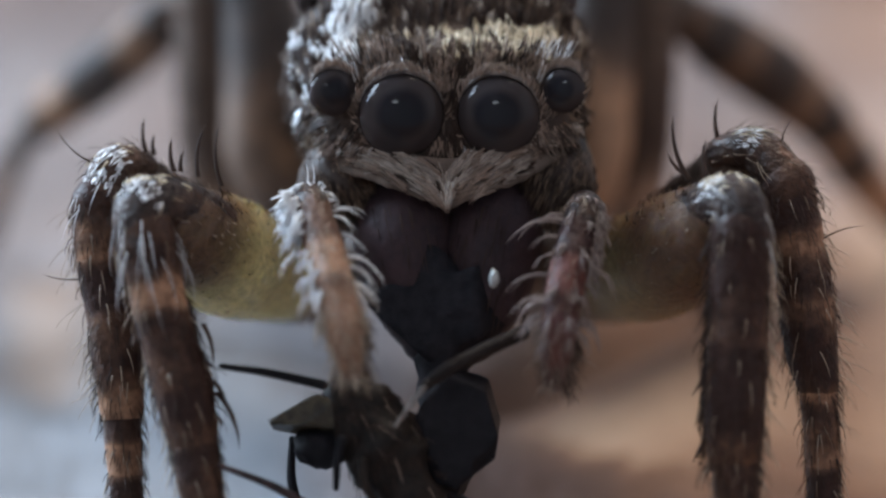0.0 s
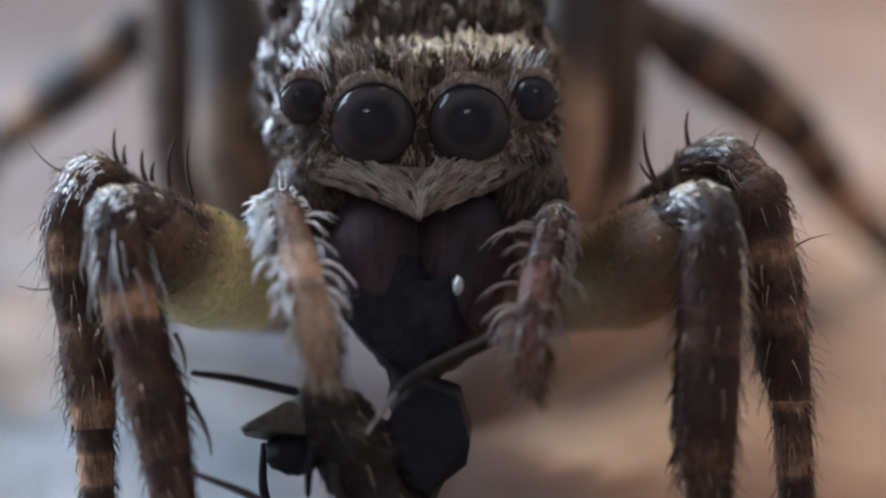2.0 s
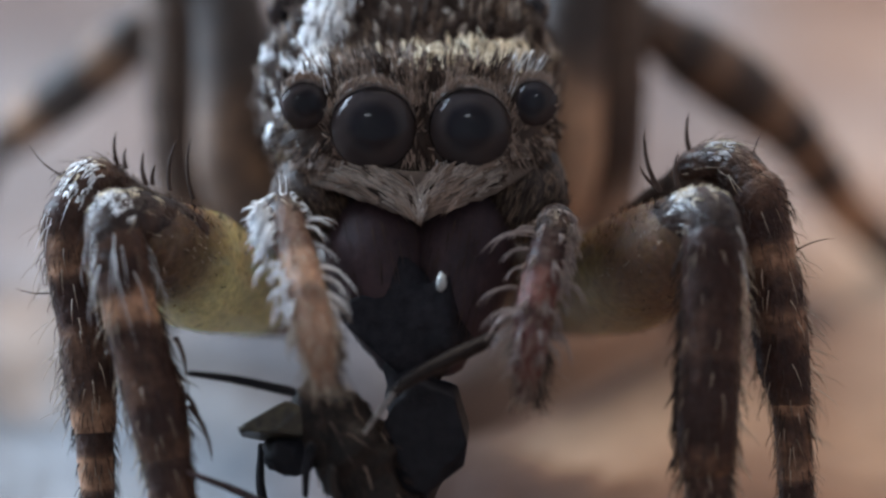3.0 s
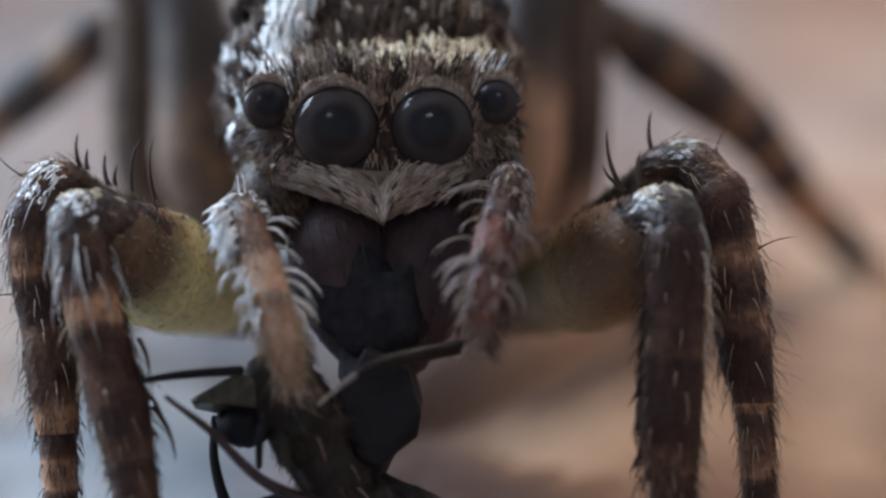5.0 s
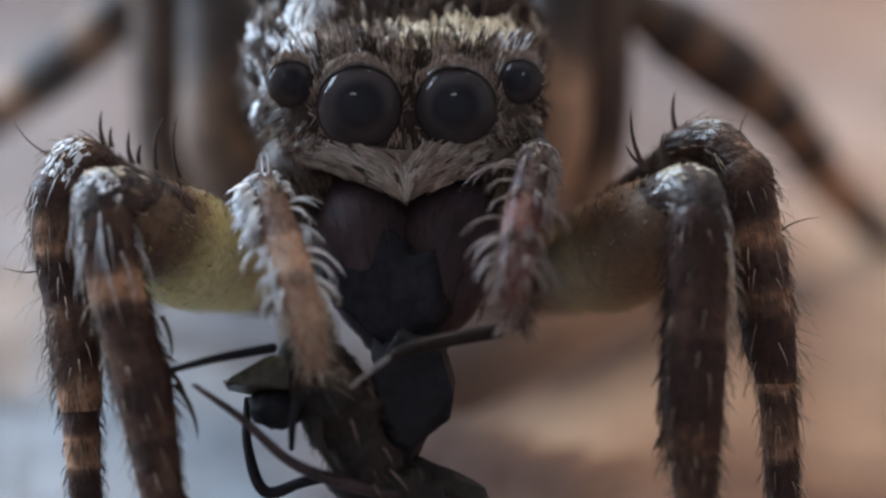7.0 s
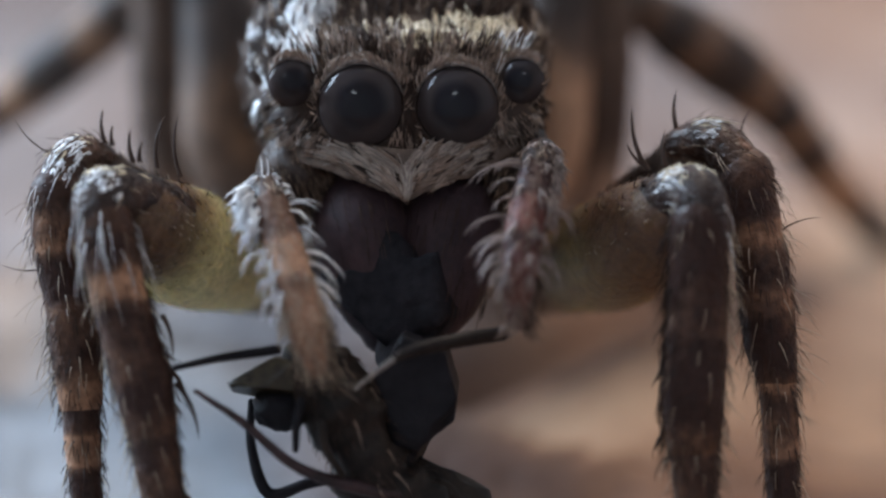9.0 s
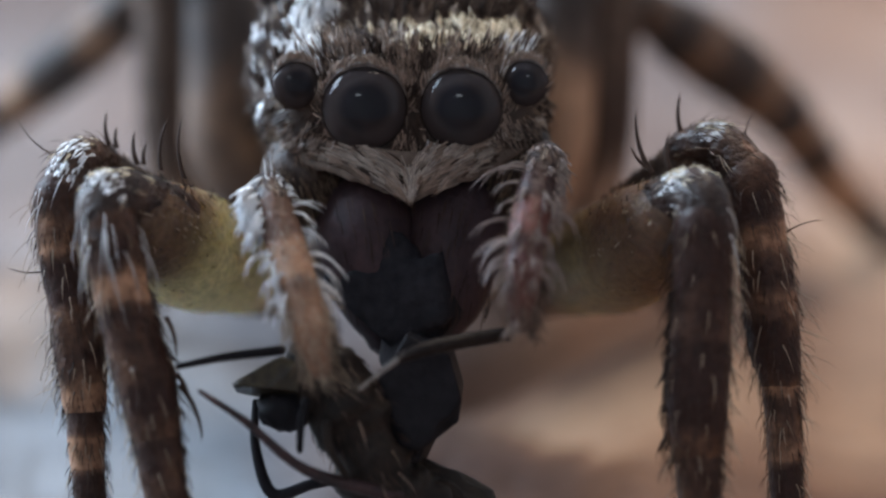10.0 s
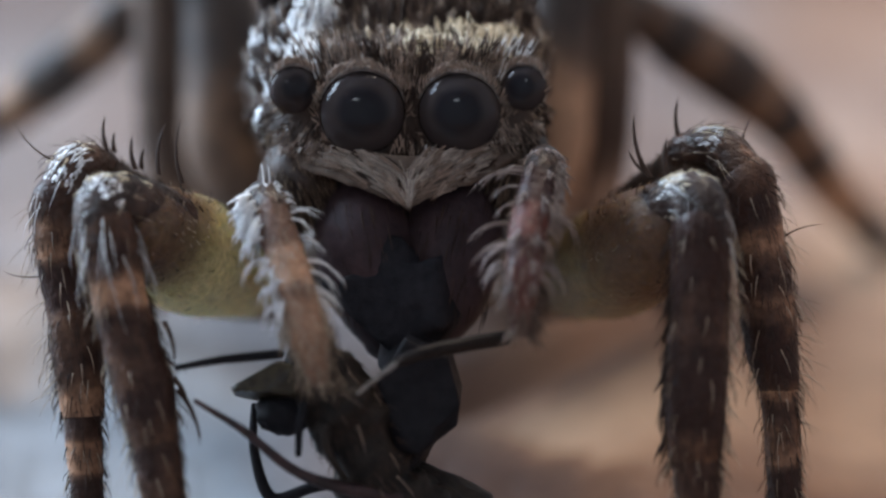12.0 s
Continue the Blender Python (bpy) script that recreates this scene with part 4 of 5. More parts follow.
    build_leg(([(0.973, 2.300, -0.045), (1.481, 1.500, 0.077), (1.873, 0.800, 0.454), (2.121, 0.300, 0.786)], [0.30, 0.34, 0.30, 0.22]),
              [("patella", [(2.034, 0.250, 0.840), (2.310, 0.100, 0.855), (2.532, 0.000, 0.594)], [0.16, 0.19, 0.205], rings((0, 0.2), (0.5, 0.25), (1, 0.3))),
               ("tibia", [(2.532, 0.000, 0.594), (2.606, 0.000, 0.189), (2.680, 0.000, -0.272), (2.717, 0.000, -0.686), (2.781, 0.000, -1.054)], [0.23, 0.22, 0.23, 0.225, 0.17],
                rings((0, 0.25), (0.25, 0.12), (0.3, 0.5), (0.36, 0.45), (0.42, 0.05), (0.5, 0.05), (0.57, 0.35), (0.65, 0.2), (0.75, 0.03), (0.9, 0.1), (1, 0.5))),
               ("metatarsus", [(2.781, 0.000, -1.054), (2.809, 0.000, -1.469), (2.827, 0.000, -1.883), (2.846, 0.000, -2.390)], [0.16, 0.15, 0.14, 0.12],
                rings((0, 0.45), (0.15, 0.5), (0.25, 0.1), (0.4, 0.45), (0.52, 0.5), (0.58, 0.02), (0.72, 0.05), (0.78, 0.6), (1, 0.5))),
               ("tarsus", [(2.846, 0.000, -2.390), (2.864, 0.000, -2.758), (2.873, 0.000, -3.071)], [0.12, 0.1, 0.08], rings((0, 0.5), (1, 0.1)))],
              (M_UNDER, M_LEG), "second leg with dark brown banded shank", 14, 0.9,
              [((2.003, 0.200, 0.909), (1.984, 0.200, 1.303), 0.015), ((2.499, 0.100, 0.929), (2.592, 0.100, 1.137), 0.009), ((2.795, -0.050, 0.124), (3.146, -0.200, 0.242), 0.008)],
              tufts={"patella": [("top", (0.3, 0.5), 60, 0.10, 0.97), ("brow", (0.32, 0.52), 190, 0.08, 0.98)]},
              edges={"tibia": [((-0.6, 0.6), 50, 0.28, 0.004, 0.6, "pale"), ((2.7, 3.6), 30, 0.26, 0.005, 0.7, "pale")], "patella": [((-0.6, 0.8), 30, 0.26, 0.004, 0.55, "pale")], "metatarsus": [((-0.6, 0.6), 24, 0.22, 0.004, 0.65, "pale")]})
    # third pair, folded tall behind the head: thigh and shank side by side
    for side, fx, tx, foot, seed in ((-1, -1.97, -2.47, -3.05, 15), (1, 1.07, 1.50, 2.55, 16)):
        thigh = rings((0, 0.1), (0.15, 0.3), (0.3, 0.45), (0.44, 0.4), (0.54, 0.1), (0.68, 0.0), (1, 0.05)) if side < 0 else rings((0, 0.0), (0.16, 0.0), (0.25, 0.72), (0.46, 0.75), (0.56, 0.25), (0.66, 0.0), (1, 0.0))
        bands = rings((0, 0.2), (0.3, 0.28), (0.5, 0.16), (0.62, 0.12), (0.85, 0.7), (1, 0.9))
        build_leg(([(CX + side * 0.8, 3.75, 0.155), (fx - side * 0.08, 3.80, 0.777), (fx, 3.90, 1.657), (fx + side * 0.08, 4.00, 2.486), (tx - side * 0.05, 4.10, 3.107)], [0.28, 0.36, 0.38, 0.36, 0.28], thigh),
                  [("patella", [(tx, 4.15, 3.106), (tx + side * 0.05, 4.15, 2.899), (tx + side * 0.03, 4.20, 2.382)], [0.24, 0.28, 0.3], rings((0, 0.1), (1, 0.3))),
                   ("tibia", [(tx + side * 0.03, 4.20, 2.382), (tx, 4.25, 1.657), (tx - side * 0.02, 4.35, 1.035), (tx - side * 0.04, 4.50, 0.466)], [0.32, 0.35, 0.34, 0.26], bands),
                   ("metatarsus", [(tx - side * 0.04, 4.50, 0.466), (tx + side * 0.2, 4.85, 0.15), (foot - side * 0.25, 5.4, -0.50)], [0.22, 0.17, 0.14], rings((0, 0.9), (0.5, 0.5), (1, 0.1))),
                   ("tarsus", [(foot - side * 0.25, 5.4, -0.50), (foot - side * 0.1, 5.65, -0.72), (foot, 5.8, -0.74)], [0.13, 0.11, 0.08], rings((0, 0.4), (1, 0.1)))],
                  (M_FAR, M_THIRD), "third leg, folded, brown with an orange thigh", seed, 0.12)
    # hind pair, stretched out sideways
    build_leg(([(-1.389, 4.200, 1.531), (-2.033, 4.400, 2.30), (-2.48, 4.600, 2.68)], [0.28, 0.34, 0.26], lambda s: 0.1),
              [("patella", [(-2.45, 4.600, 2.67), (-2.72, 4.750, 2.46), (-2.98, 4.900, 2.25)], [0.24, 0.23, 0.22], rings((0, 0.1), (0.5, 0.5), (1, 0.2))),
               ("tibia", [(-2.98, 4.900, 2.25), (-3.42, 5.200, 1.92), (-3.848, 5.500, 1.615), (-4.239, 5.800, 1.356)], [0.28, 0.28, 0.27, 0.23], rings((0, 0.1), (0.12, 0.15), (0.2, 0.5), (0.32, 0.45), (0.4, 0.06), (0.58, 0.06), (0.66, 0.6), (0.8, 0.65), (0.88, 0.05), (1, 0.05))),
               ("metatarsus", [(-4.239, 5.800, 1.356), (-4.551, 6.300, 1.068), (-4.811, 7.000, 0.690), (-5.036, 7.600, 0.296)], [0.15, 0.13, 0.12, 0.11], rings((0, 0.6), (0.3, 0.1), (0.6, 0.6), (1, 0.1))),
               ("tarsus", [(-5.036, 7.600, 0.296), (-5.121, 7.800, 0.151), (-5.207, 8.000, 0.094)], [0.11, 0.09, 0.07], rings((0, 0.4), (1, 0.1)))],
              (M_FAR, M_FAR), "hind leg with dark and orange rings, stretched sideways", 17, 0.12)
    build_leg(([(0.926, 4.200, 1.531), (1.408, 4.400, 2.176), (1.789, 4.600, 2.348)], [0.28, 0.34, 0.26], lambda s: 0.1),
              [("patella", [(1.747, 4.600, 2.348), (2.011, 4.750, 2.241), (2.262, 4.900, 2.090)], [0.25, 0.26, 0.26], rings((0, 0.1), (0.5, 0.3), (1, 0.15))),
               ("tibia", [(2.262, 4.900, 2.090), (2.661, 5.200, 1.848), (3.039, 5.500, 1.591), (3.396, 5.800, 1.301)], [0.32, 0.34, 0.32, 0.27],
                rings((0, 0.06), (0.1, 0.04), (0.2, 0.36), (0.3, 0.36), (0.38, 0.05), (0.52, 0.04), (0.60, 0.45), (0.70, 0.5), (0.77, 0.02), (0.9, 0.02), (0.96, 0.55), (1, 0.6))),
               ("metatarsus", [(3.396, 5.800, 1.301), (3.668, 6.300, 1.001), (3.979, 7.000, 0.678), (4.381, 7.600, 0.325)], [0.24, 0.26, 0.24, 0.21],
                rings((0, 0.8), (0.2, 0.8), (0.27, 0.0), (0.38, 0.0), (0.46, 0.8), (0.74, 0.8), (0.80, 0.05), (0.90, 0.05), (1, 0.6))),
               ("tarsus", [(4.381, 7.600, 0.325), (4.579, 7.800, 0.169), (4.780, 8.000, 0.105)], [0.20, 0.18, 0.11], rings((0, 0.1), (1, 0.05)))],
              (M_FAR, M_FAR), "hind leg with dark and orange rings, stretched sideways", 18, 0.12)


def seat(pivot):
    """A pose at a point of the animals' frame, turned with it."""
    return L @ Matrix.Translation(Vector(pivot) * MM)


PALP_LEFT = (-1.416, 0.150, 0.444)
PALP_RIGHT = (0.885, 0.200, 0.700)


def comb(form, spot, angle, span, count, sizes, dips, r, rng, strands=4, bow=0.2):
    """A row of curved locks along one edge of a limb. dips: degrees below the level at the first and the last lock."""
    for k in range(count):
        f = k / max(1, count - 1)
        p, out, _ = spot(span[0] + (span[1] - span[0]) * min(1.0, max(0.0, f + rng.gauss(0, 0.3 / count))), angle + rng.gauss(0, 0.18))
        dip = radians(dips[0] + (dips[1] - dips[0]) * f + rng.gauss(0, 11))
        size = (sizes[0] + (sizes[1] - sizes[0]) * f) * rng.uniform(0.55, 1.15)
        level = Vector((math.copysign(1.0, out.x), -0.12, 0)).normalized()
        way = level * math.cos(dip) + Vector((0, 0, -1)) * math.sin(dip)
        rise = (level * math.sin(dip) + Vector((0, 0, 1)) * math.cos(dip)) * size * bow
        for _ in range(strands):
            a = p + Vector([rng.gauss(0, 0.012) for _ in range(3)])
            b = p + way * size * rng.uniform(0.65, 1.05) + Vector([rng.gauss(0, 0.014) for _ in range(3)])
            form.hair(a, b, rise * rng.uniform(0.85, 1.1), r * rng.uniform(0.7, 1.1), 4, 7)


def build_palp(pivot, pts, rad, mat, label, seed, m_feather, m_wool):
    rng = random.Random(seed)
    o = Vector(pivot)
    loc = [Vector(p) - o for p in pts]
    left = mat is M_PALP
    base = Form()
    base.tube([Vector((0, 0, 0)), loc[0] * 0.5, loc[0]], [0.13, 0.16, rad[0] * 0.9], n=14, per=5)
    palp = part("palp", base, mat, spider, label, to=None)
    palp.matrix_basis = seat(pivot)
    plume, wool, beige, dark = Form(), Form(), Form(), Form()
    tones = {"palp_patella": rings((0, 0.0), (1, 0.2)), "palp_tibia": rings((0, 0.1), (0.28, 0.32), (0.42, 0.2), (0.56, 0.8), (0.92, 0.9), (1, 0.2)),
             "palp_tarsus": rings((0, 0.2), (0.12, 0.35), (0.45, 0.75), (0.8, 0.6), (1, 0.4))}
    for name, a, b in (("palp_patella", 0, 1), ("palp_tibia", 1, 2), ("palp_tarsus", 2, len(loc) - 1)):
        g = Form()
        spot = g.tube(loc[a:b + 1] if b - a > 1 else [loc[a], loc[a].lerp(loc[b], 0.5), loc[b]], rad[a:b + 1] if b - a > 1 else [rad[a], (rad[a] + rad[b]) / 2 * 1.04, rad[b]], n=20, per=7, wobble=0.06, bands=tones[name])
        part(name, g, M_KNEE if name == "palp_patella" else mat, palp, to=None)
        beige.fur(spot, {"palp_patella": 50, "palp_tibia": 100, "palp_tarsus": 150}[name], 0.15, 0.005, 0.8, span=(0.4, 0.95) if name == "palp_tibia" else (0.1, 0.95), rng=rng)
        dark.fur(spot, 14 if left else 60, 0.12, 0.005, 0.84, rng=rng)
        if name == "palp_tarsus":
            beige.fur(spot, 150, 0.2, 0.0045, 0.72, span=(0.35, 0.97), rng=rng)
            dark.fur(spot, 60, 0.17, 0.006, 0.7, span=(0.45, 0.95), arc=(-0.6, 0.6), rng=rng)
    along = Form().tube(loc, rad, n=8)
    if left:
        comb(plume, along, 0.35, (0.33, 0.55), 8, (0.44, 0.32), (26, 52), 0.009, rng, 6, 0.16)      # long locks towards the jaws
        comb(beige, along, 0.0, (0.54, 0.78), 8, (0.24, 0.14), (48, 64), 0.005, rng, 4)
        comb(plume, along, 0.6, (0.18, 0.32), 8, (0.05, 0.10), (0, 35), 0.008, rng, 4)
        comb(plume, along, 2.95, (0.38, 0.53), 6, (0.36, 0.28), (56, 70), 0.008, rng, 6, 0.22)      # hanging down the outer edge
        comb(beige, along, 2.95, (0.54, 0.80), 7, (0.20, 0.12), (58, 70), 0.005, rng, 4)
        wool.fur(along, 270, 0.21, 0.010, 0.70, span=(0.10, 0.36), arc=(2.6, 4.0), droop=(-0.3, 0, -0.2), rng=rng, bow=0.2)
        wool.fur(along, 30, 0.17, 0.008, 0.8, span=(0.40, 0.55), arc=(2.6, 3.6), droop=(-0.1, 0, -0.2), rng=rng)
    else:
        comb(plume, along, 2.75, (0.28, 0.62), 9, (0.46, 0.34), (24, 52), 0.008, rng, 6, 0.18)
        comb(beige, along, 2.5, (0.62, 0.82), 6, (0.22, 0.16), (58, 75), 0.006, rng, 5)
        comb(plume, along, 0.3, (0.42, 0.64), 6, (0.36, 0.26), (44, 62), 0.008, rng, 6, 0.2)
        comb(plume, along, 0.5, (0.10, 0.26), 4, (0.12, 0.18), (50, 70), 0.009, rng, 5)
        wool.fur(along, 210, 0.18, 0.008, 0.80, span=(0.16, 0.42), arc=(-0.7, 0.6), droop=(0.1, 0, -0.15), rng=rng, bow=0.16)
        for s in (0.28, 0.38, 0.48, 0.58, 0.66):                                                    # pairs of pale hairs down the front
            for a in (0.95, 2.1):
                plume.fur(along, 8, 0.16, 0.008, 0.84, span=(s, s + 0.04), arc=(a - 0.2, a + 0.2), rng=rng)
    # hairs that arch over the knuckle, and two that stand on it
    top = loc[0] + Vector((0, 0, rad[0] * 0.7))
    for k in range(16):
        f = k / 15 - 0.5
        a = top + Vector((f * rad[0] * 1.9, -rad[0] * rng.uniform(0.45, 0.8), -rad[0] * 1.5 * f * f))
        plume.hair(a, a + Vector((0.035 * math.copysign(1, f), -0.03, -0.07 - 0.05 * abs(f))), (0, -0.01, 0.02), 0.011, 4, 4)
    for x in (0.0, 0.05) if left else ():
        plume.hair(top + Vector((x, -0.08, -0.02)), top + Vector((x - 0.02, -0.04, 0.17)), (0.01, 0, 0), 0.011, 4, 4)
    part("feather_hair", plume, m_feather, palp, to=None, kind="stuff")
    part("woolly_hair", wool, m_wool, palp, to=None, kind="stuff")
    part("beige_palp_hair", beige, M_BEIGE if left else M_TAUPE, palp, to=None, kind="stuff")
    part("dark_palp_hair", dark, M_DARK, palp, to=None, kind="stuff")
    return palp


# ---- the ant in its jaws ----
ANT = (-0.381, -0.450, -0.948)


def build_ant():
    ant = thing("ant", "small black ant with an olive sheen, limp in the spider's jaws", "ant", seat(ANT))
    o = Vector(ANT)

    def a(*p):
        return Vector(p) - o

    g = Form()
    c = a(-0.13, -0.28, -1.10)
    g.ball(c, (0.50, 0.36, 0.60), 40, 28, None, 0.3)
    g.hew(c, [(1, -0.1, 0.28, 0.31), (1, 0, -0.16, 0.32), (0.75, 0, -1, 0.36), (-0.9, 0.1, 0.5, 0.33), (-1, 0, -0.3, 0.36), (0.45, -0.2, 1, 0.40), (0.1, -1, 0.1, 0.26), (-0.3, 0, -1, 0.46)])
    gaster = part("gaster", g, M_ANT, ant, "angular black hind body", to=None)
    g = Form()
    c = a(-0.28, -0.26, -1.50)
    g.ball(c, (0.34, 0.28, 0.32), 26, 18, Matrix.Rotation(radians(35), 3, "Y"), 0.25)
    g.hew(c, [(1, -0.2, -0.5, 0.19), (0.3, -1, 0.2, 0.16), (-0.6, -0.7, -0.4, 0.2), (-1, 0, 0.6, 0.2)])
    part("tail_plate", g, M_ANT, gaster, to=None)
    g = Form()
    g.ball((0, 0, 0), (0.62, 0.32, 0.50), 44, 28, None, 0.42)
    g.hew((0, 0, 0), [(-0.9, 0, -1, 0.32), (0.8, -0.3, -0.7, 0.42), (-0.1, -1, 0.25, 0.24), (0.9, -0.6, 0.2, 0.42), (0, 0, -1, 0.42)])
    mass = part("chewed_mass", g, M_PULP, ant, "black crushed part held in the jaws", to=None)
    mass.matrix_basis = Matrix.Translation(a(-0.29, 0.04, -0.40) * MM)
    g = Form()
    g.tube([a(-0.27, -0.02, -0.56), a(-0.26, -0.10, -0.80), a(-0.22, -0.22, -1.00)], [0.22, 0.21, 0.23], n=9, per=4, wobble=0.3)
    part("waist", g, M_PULP, ant, to=None)
    g = Form()
    spot = g.tube([a(-0.991, -0.500, -0.855), a(-0.810, -0.500, -1.082), a(-0.630, -0.450, -1.401), a(-0.427, -0.400, -1.812), a(-0.109, -0.350, -2.088)], [0.24, 0.32, 0.32, 0.30, 0.27], n=20, per=8, wobble=0.35)
    thorax = part("thorax", g, M_ANT_BROWN, ant, "dark olive-brown middle body", to=None)
    rng = random.Random(31)
    fuzz, wisps = Form(), Form()
    fuzz.fur(spot, 420, 0.13, 0.006, 0.72, rng=rng)
    wisps.fur(spot, 26, 0.24, 0.006, 0.8, span=(0.1, 0.7), rng=rng, where=FRONT)
    part("thorax_fuzz", fuzz, M_DARK, thorax, to=None, kind="stuff")
    part("pale_wisp_hair", wisps, M_TAUPE, thorax, to=None, kind="stuff")
    g = Form()
    g.ball(a(-1.28, -0.50, -0.98), (0.38, 0.27, 0.21), 30, 20, Matrix.Rotation(radians(-6), 3, "Y"), 0.12)
    g.hew(a(-1.28, -0.50, -0.98), [(-0.55, 0, 1, 0.15), (0.25, 0, 1, 0.17), (-0.1, -0.3, -1, 0.13), (-0.3, -1, 0.5, 0.18), (0.2, -1, -0.1, 0.2)])
    head = part("head", g, M_ANT_OLIVE, ant, "glossy olive head", to=None)
    g = Form()
    g.ball(a(-1.231, -0.500, -1.240), (0.22, 0.18, 0.17), 18, 12, None, 0.3)
    part("lower_head", g, M_ANT, head, "blue-black glossy underside of the head", to=None)
    g = Form()
    g.ball(a(-0.147, -0.120, -1.931), (0.62, 0.3, 0.29), 26, 16, Matrix.Rotation(radians(20), 3, "Y"), 0.35)
    part("hind_body", g, M_ANT_BROWN, ant, "dark crumpled lower body", to=None)
    joints = {"chewed_mass": (mass, a(-0.29, 0.04, -0.40))}

    def limb(name, hinge, pts, rad, mat, parent, label):
        """A limb that turns on its hinge."""
        h = a(*hinge)
        q = Form()
        q.tube([a(*p) - h for p in pts], rad, n=12, per=6)
        ob = part(name, q, mat, parent, label, to=None)
        ob.matrix_basis = Matrix.Translation(h * MM)
        joints[name] = (ob, h)

    limb("antenna", (-1.255, -0.680, -0.751), [(-2.060, -0.800, -0.882), (-1.723, -0.750, -0.812), (-1.255, -0.680, -0.751)], [0.024, 0.034, 0.04], M_ANT, head, "stiff black antenna")
    limb("raised_leg", (-0.642, -0.950, -1.065), [(-0.308, -0.930, -0.807), (-0.107, -0.900, -0.736), (0.206, -0.760, -0.677), (0.546, -0.600, -0.627)], [0.04, 0.055, 0.062, 0.06], M_ANT_SHINE, ant, "shiny dark leg across the body")
    g = Form()
    g.tube([a(-1.055, -0.850, -1.158), a(-1.091, -0.850, -1.337), a(-1.102, -0.800, -1.541)], [0.04, 0.035, 0.025], n=8)
    part("short_leg", g, M_ANT, ant, to=None)
    g = Form()
    g.tube([a(-0.889, -0.880, -1.336), a(-0.867, -0.880, -1.514), a(-0.735, -0.800, -1.742)], [0.04, 0.035, 0.03], n=8)
    part("short_leg", g, M_ANT_BROWN, ant, to=None)
    # the shin's bright highlight line is put into its pale colour
    shin = Form()
    h = joints["raised_leg"][1]
    shin.tube([a(*p) - h for p in ((-0.619, -0.960, -1.047), (-0.463, -0.960, -0.922), (-0.276, -0.940, -0.784))], [0.016, 0.022, 0.026], n=10, per=5)
    part("shin", shin, M_ANT_TIP, joints["raised_leg"][0], "thin shin with its highlight put into a pale colour", to=None)

    # the long legs that swing free
    limb("swinging_leg", (-0.647, -0.700, -1.838), [(-1.821, -0.900, -0.977), (-1.471, -0.850, -1.256), (-1.093, -0.800, -1.630), (-0.647, -0.700, -1.838), (-0.018, -0.500, -2.010)], [0.020, 0.034, 0.045, 0.058, 0.066], M_ANT_LEG, ant, "long reddish-brown leg")
    limb("bent_leg", (-1.108, -0.400, -1.858), [(-1.477, -0.300, -1.180), (-1.474, -0.350, -1.542), (-1.335, -0.400, -1.912), (-1.017, -0.400, -1.835), (-0.654, -0.400, -1.767)], [0.028, 0.04, 0.05, 0.045, 0.04], M_ANT, ant, "thin blue-black bent leg")
    h = a(-0.018, -0.660, -0.095)
    q = Form()
    q.ball((0, 0, 0), (0.042, 0.04, 0.075), 14, 10, None, 0.35)
    drop = part("droplet", q, M_DROP, ant, "small pale wet droplet", to=None)
    drop.matrix_basis = Matrix.Translation(h * MM)
    joints["droplet"] = (drop, h)
    return ant, joints


build_ground()
build_unseen_walls()
build_trunk()
build_face()
build_legs()
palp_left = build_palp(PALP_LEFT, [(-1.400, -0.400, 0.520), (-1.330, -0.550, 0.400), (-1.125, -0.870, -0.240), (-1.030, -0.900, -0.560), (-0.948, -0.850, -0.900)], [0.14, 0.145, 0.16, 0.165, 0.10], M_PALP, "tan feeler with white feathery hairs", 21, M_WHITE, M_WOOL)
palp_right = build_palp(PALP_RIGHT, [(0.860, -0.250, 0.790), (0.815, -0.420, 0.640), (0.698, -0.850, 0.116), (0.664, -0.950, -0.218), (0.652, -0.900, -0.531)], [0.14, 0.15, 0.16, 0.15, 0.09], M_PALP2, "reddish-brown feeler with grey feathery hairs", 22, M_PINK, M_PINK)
ant, joints = build_ant()


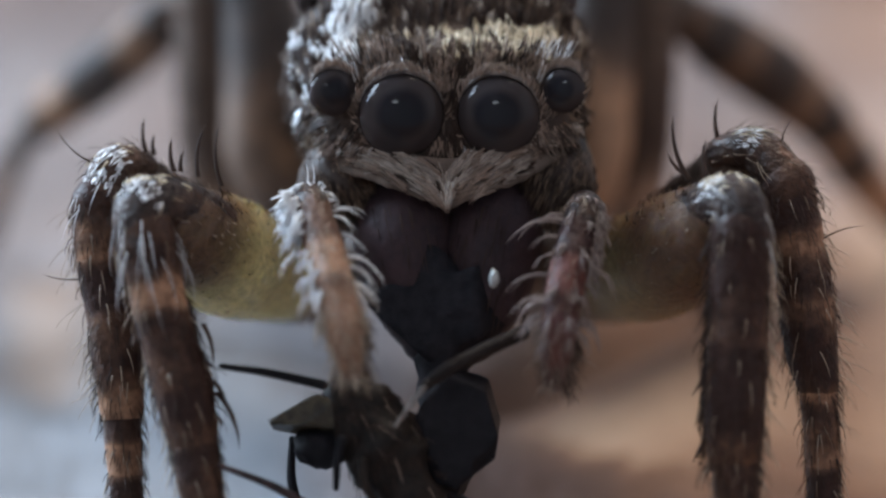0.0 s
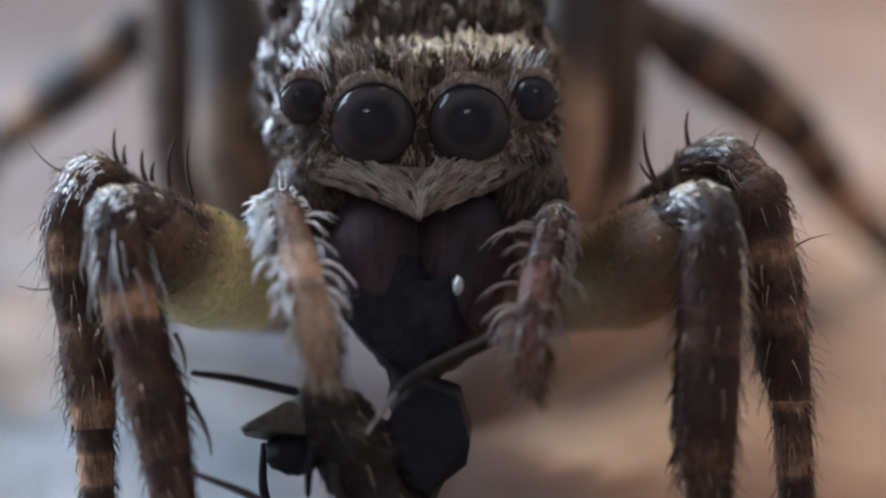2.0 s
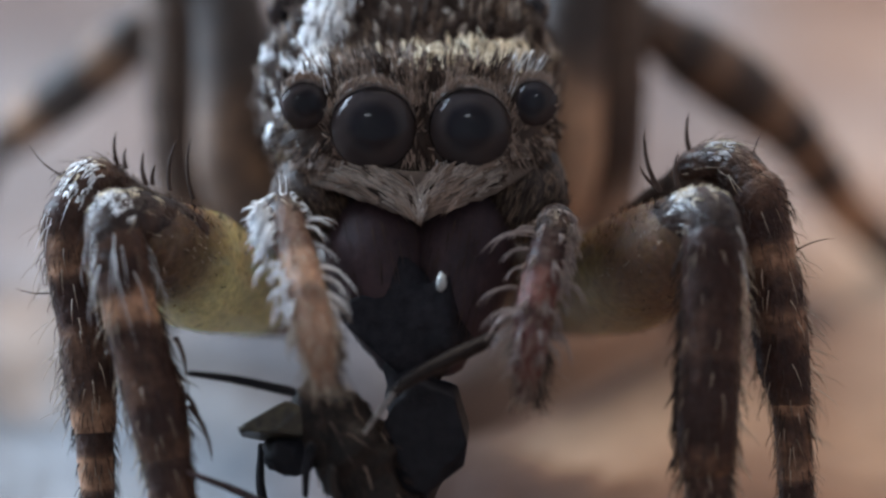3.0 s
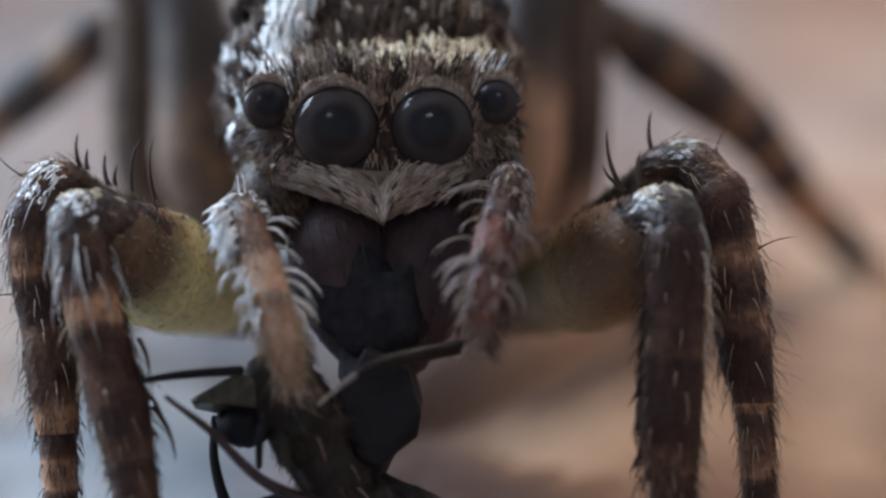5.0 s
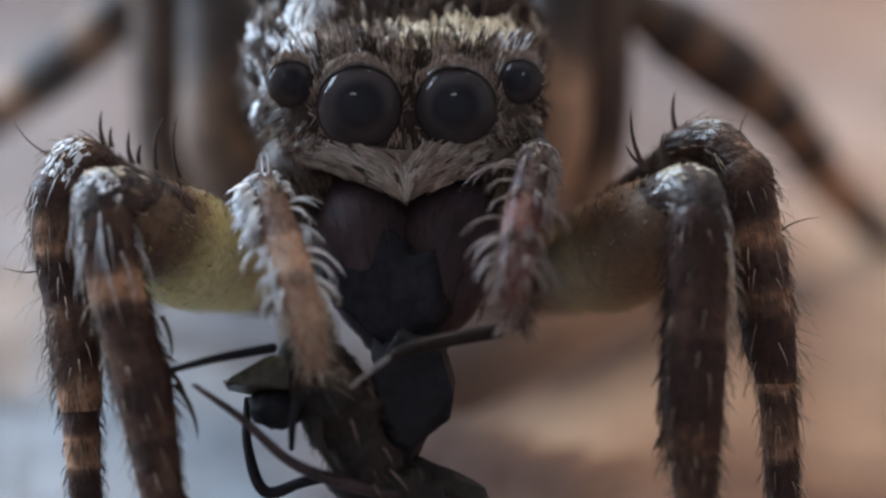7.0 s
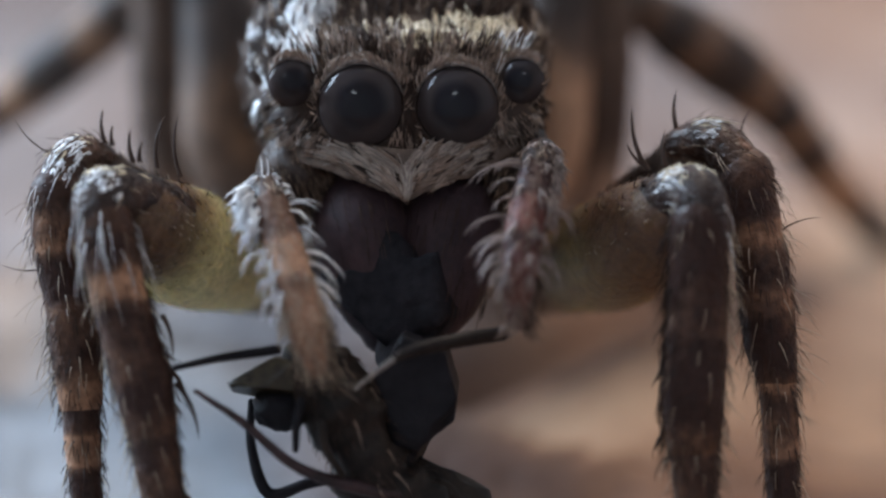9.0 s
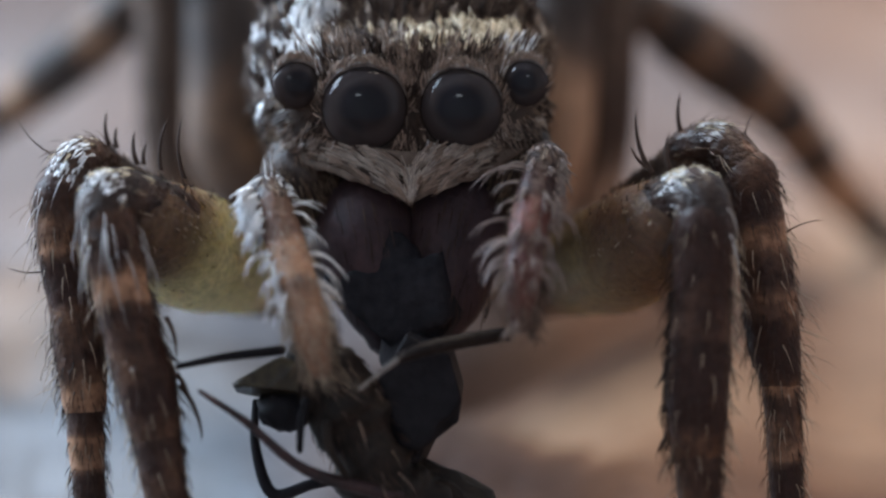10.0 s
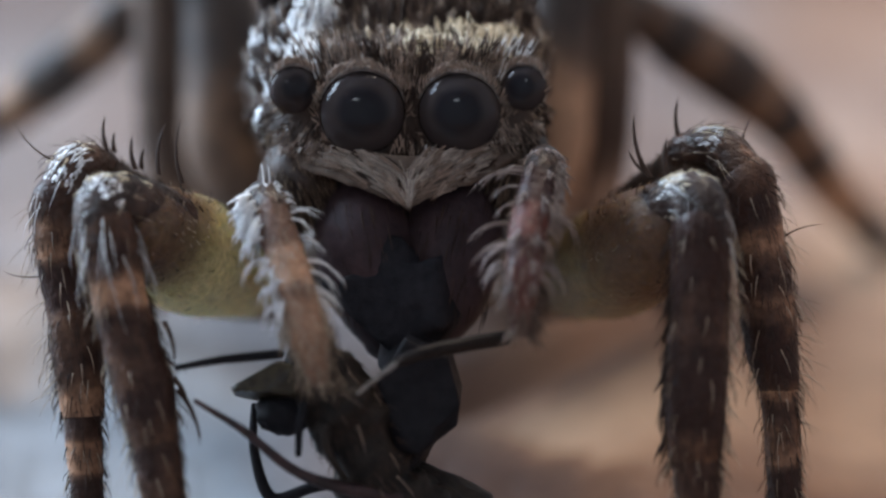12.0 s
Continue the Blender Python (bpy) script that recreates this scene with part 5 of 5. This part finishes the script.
def motions():
    """Feelers, ant and its legs: seconds, then millimetres across and up, then degrees of nod and roll."""
    def rows(at, table):
        return [(t, at @ Matrix.Translation(Vector((x, y, z)) * MM) @ pose(0, 0, 0, nod, roll, 0)) for t, x, y, z, nod, roll in table]

    walk(palp_left, rows(seat(PALP_LEFT), [
        (0.0, 0.032, 0.000, -0.115, -8.0, 3.0),
        (2.0, 0.032, 0.000, -0.083, -8.0, 3.0),
        (3.0, 0.032, 0.000, -0.092, -8.0, 3.0),
        (4.8, 0.018, 0.000, 0.000, 0.0, 0.0),
        (5.5, 0.018, 0.000, -0.014, 0.0, 0.0),
        (6.0, 0.014, 0.000, -0.005, 0.0, 0.0),
        (6.5, 0.009, 0.000, 0.064, 0.0, 0.0),
        (7.0, 0.018, 0.000, -0.014, 0.0, 0.0),
        (9.0, 0.009, 0.000, -0.041, 0.0, 0.0),
        (9.5, 0.000, 0.000, 0.000, 0.0, 0.0),
        (10.0, 0.005, 0.000, -0.037, 0.0, 0.0),
        (10.5, 0.005, 0.000, -0.044, 0.0, 0.0),
        (11.0, 0.009, 0.000, -0.055, 0.0, 0.0),
        (11.5, 0.005, 0.000, -0.040, 0.0, 0.0),
        (12.0, 0.005, 0.000, -0.055, 0.0, 0.0),
    ]))
    walk(palp_right, rows(seat(PALP_RIGHT), [
        (0.0, 0.018, 0.000, -0.345, 6.0, 2.0),
        (3.2, 0.009, 0.000, -0.345, 6.0, 2.0),
        (4.2, -0.018, 0.000, -0.290, 5.0, 2.0),
        (4.8, -0.050, 0.000, -0.130, 3.0, 3.0),
        (5.0, -0.055, 0.000, -0.055, 0.0, 3.0),
        (5.5, -0.055, 0.000, -0.040, 0.0, 3.0),
        (6.0, -0.060, 0.000, -0.050, 0.0, 3.0),
        (6.5, -0.012, 0.000, 0.030, 0.0, 0.0),
        (7.0, -0.026, 0.000, -0.038, 0.0, 0.5),
        (8.0, -0.010, 0.000, -0.038, 0.0, 0.5),
        (9.0, 0.000, 0.000, -0.037, 0.0, 0.5),
        (9.5, 0.014, 0.000, 0.000, 0.0, 0.0),
        (10.0, 0.000, 0.000, -0.043, 0.0, 0.5),
        (10.5, 0.006, 0.000, -0.035, 0.0, 0.0),
        (11.0, 0.000, 0.000, -0.052, 0.0, 0.5),
        (11.5, 0.014, 0.000, -0.008, 0.0, 0.0),
        (12.0, 0.006, 0.000, -0.038, 0.0, 0.0),
    ]))
    walk(ant, rows(seat(ANT), [
        (0.0, -0.009, 0.000, -0.290, 0.0, 0.0),
        (2.0, -0.014, 0.000, -0.267, 0.0, 0.0),
        (3.0, -0.037, 0.000, -0.239, 0.0, 0.0),
        (4.8, -0.120, 0.000, -0.010, 0.0, 0.0),
        (5.5, -0.115, 0.000, -0.018, 0.0, 0.0),
        (6.0, -0.118, 0.000, -0.030, 0.0, 0.0),
        (6.5, -0.034, 0.000, 0.045, 0.0, 0.0),
        (7.0, -0.037, 0.000, -0.037, 0.0, 0.0),
        (9.0, -0.009, 0.000, -0.060, 0.0, 0.0),
        (9.5, 0.000, 0.000, 0.000, 0.0, 0.0),
        (10.0, -0.005, 0.000, -0.046, 0.0, 0.0),
        (10.5, -0.014, 0.000, -0.037, 0.0, 0.0),
        (11.0, -0.018, 0.000, -0.064, 0.0, 0.0),
        (11.5, 0.014, 0.000, 0.000, 0.0, 0.0),
        (12.0, 0.000, 0.000, -0.041, 0.0, 0.0),
    ]))
    def swing(name, table):
        ob, h = joints[name]
        walk(ob, rows(Matrix.Translation(h * MM), table))

    swing("chewed_mass", [
        (0.0, 0.000, 0.000, 0.190, 0.0, 0.0),
        (2.0, 0.000, 0.000, 0.167, 0.0, 0.0),
        (3.2, 0.020, 0.000, 0.140, 0.0, 0.0),
        (4.8, 0.080, 0.000, 0.010, 0.0, 0.0),
        (6.0, 0.080, 0.000, 0.020, 0.0, 0.0),
        (6.5, 0.000, 0.000, 0.000, 0.0, 0.0),
        (12.0, 0.000, 0.000, 0.000, 0.0, 0.0),
    ])
    swing("antenna", [
        (0.0, 0.046, 0.000, 0.023, 0.0, 20.0),
        (3.2, 0.046, 0.000, 0.023, 0.0, 20.0),
        (4.8, 0.000, 0.000, -0.030, 0.0, 4.0),
        (5.0, 0.000, 0.000, -0.035, 0.0, 4.0),
        (5.5, 0.000, 0.000, 0.000, 0.0, 4.0),
        (6.5, 0.000, 0.000, 0.000, 0.0, -3.0),
        (9.5, 0.000, 0.000, 0.000, 0.0, 0.0),
        (12.0, 0.000, 0.000, 0.000, 0.0, 2.0),
    ])
    swing("raised_leg", [
        (0.0, 0.000, 0.000, 0.000, 0.0, -16.0),
        (3.2, 0.000, 0.000, 0.000, 0.0, -16.0),
        (4.8, 0.000, 0.000, 0.000, 0.0, -2.0),
        (5.5, 0.000, 0.000, 0.000, 0.0, 0.0),
        (9.5, 0.000, 0.000, 0.000, 0.0, 0.0),
        (12.0, 0.000, 0.000, 0.000, 0.0, 0.0),
    ])
    swing("swinging_leg", [
        (0.0, 0.000, 0.000, 0.000, 0.0, -17.0),
        (3.2, 0.000, 0.000, 0.000, 0.0, -17.0),
        (4.8, 0.000, 0.000, -0.023, 0.0, -2.0),
        (5.0, 0.000, 0.000, -0.010, 0.0, 0.0),
        (5.5, 0.000, 0.000, -0.023, 0.0, -3.0),
        (6.5, -0.023, 0.000, 0.023, 0.0, 2.0),
        (7.0, 0.000, 0.000, 0.000, 0.0, -3.0),
        (9.0, 0.000, 0.000, 0.000, 0.0, -4.5),
        (9.5, 0.000, 0.000, 0.000, 0.0, 0.0),
        (10.0, 0.000, 0.000, 0.000, 0.0, -4.5),
        (11.0, 0.000, 0.000, 0.000, 0.0, -4.0),
        (11.5, 0.000, 0.000, 0.000, 0.0, -7.0),
        (12.0, 0.000, 0.000, 0.000, 0.0, -6.5),
    ])
    swing("droplet", [
        (0.0, 0.170, 0.000, 0.212, 0.0, 0.0),
        (1.0, 0.175, 0.000, 0.198, 0.0, 0.0),
        (1.8, 0.152, 0.000, 0.193, 0.0, 0.0),
        (2.5, 0.000, 0.000, 0.239, 0.0, 0.0),
        (3.2, 0.000, 0.000, 0.230, 0.0, 0.0),
        (4.2, 0.000, 0.100, 0.046, 0.0, 0.0),
        (4.8, -0.046, 1.000, -0.138, 0.0, 0.0),
        (12.0, -0.046, 1.000, -0.138, 0.0, 0.0),
    ])


motions()
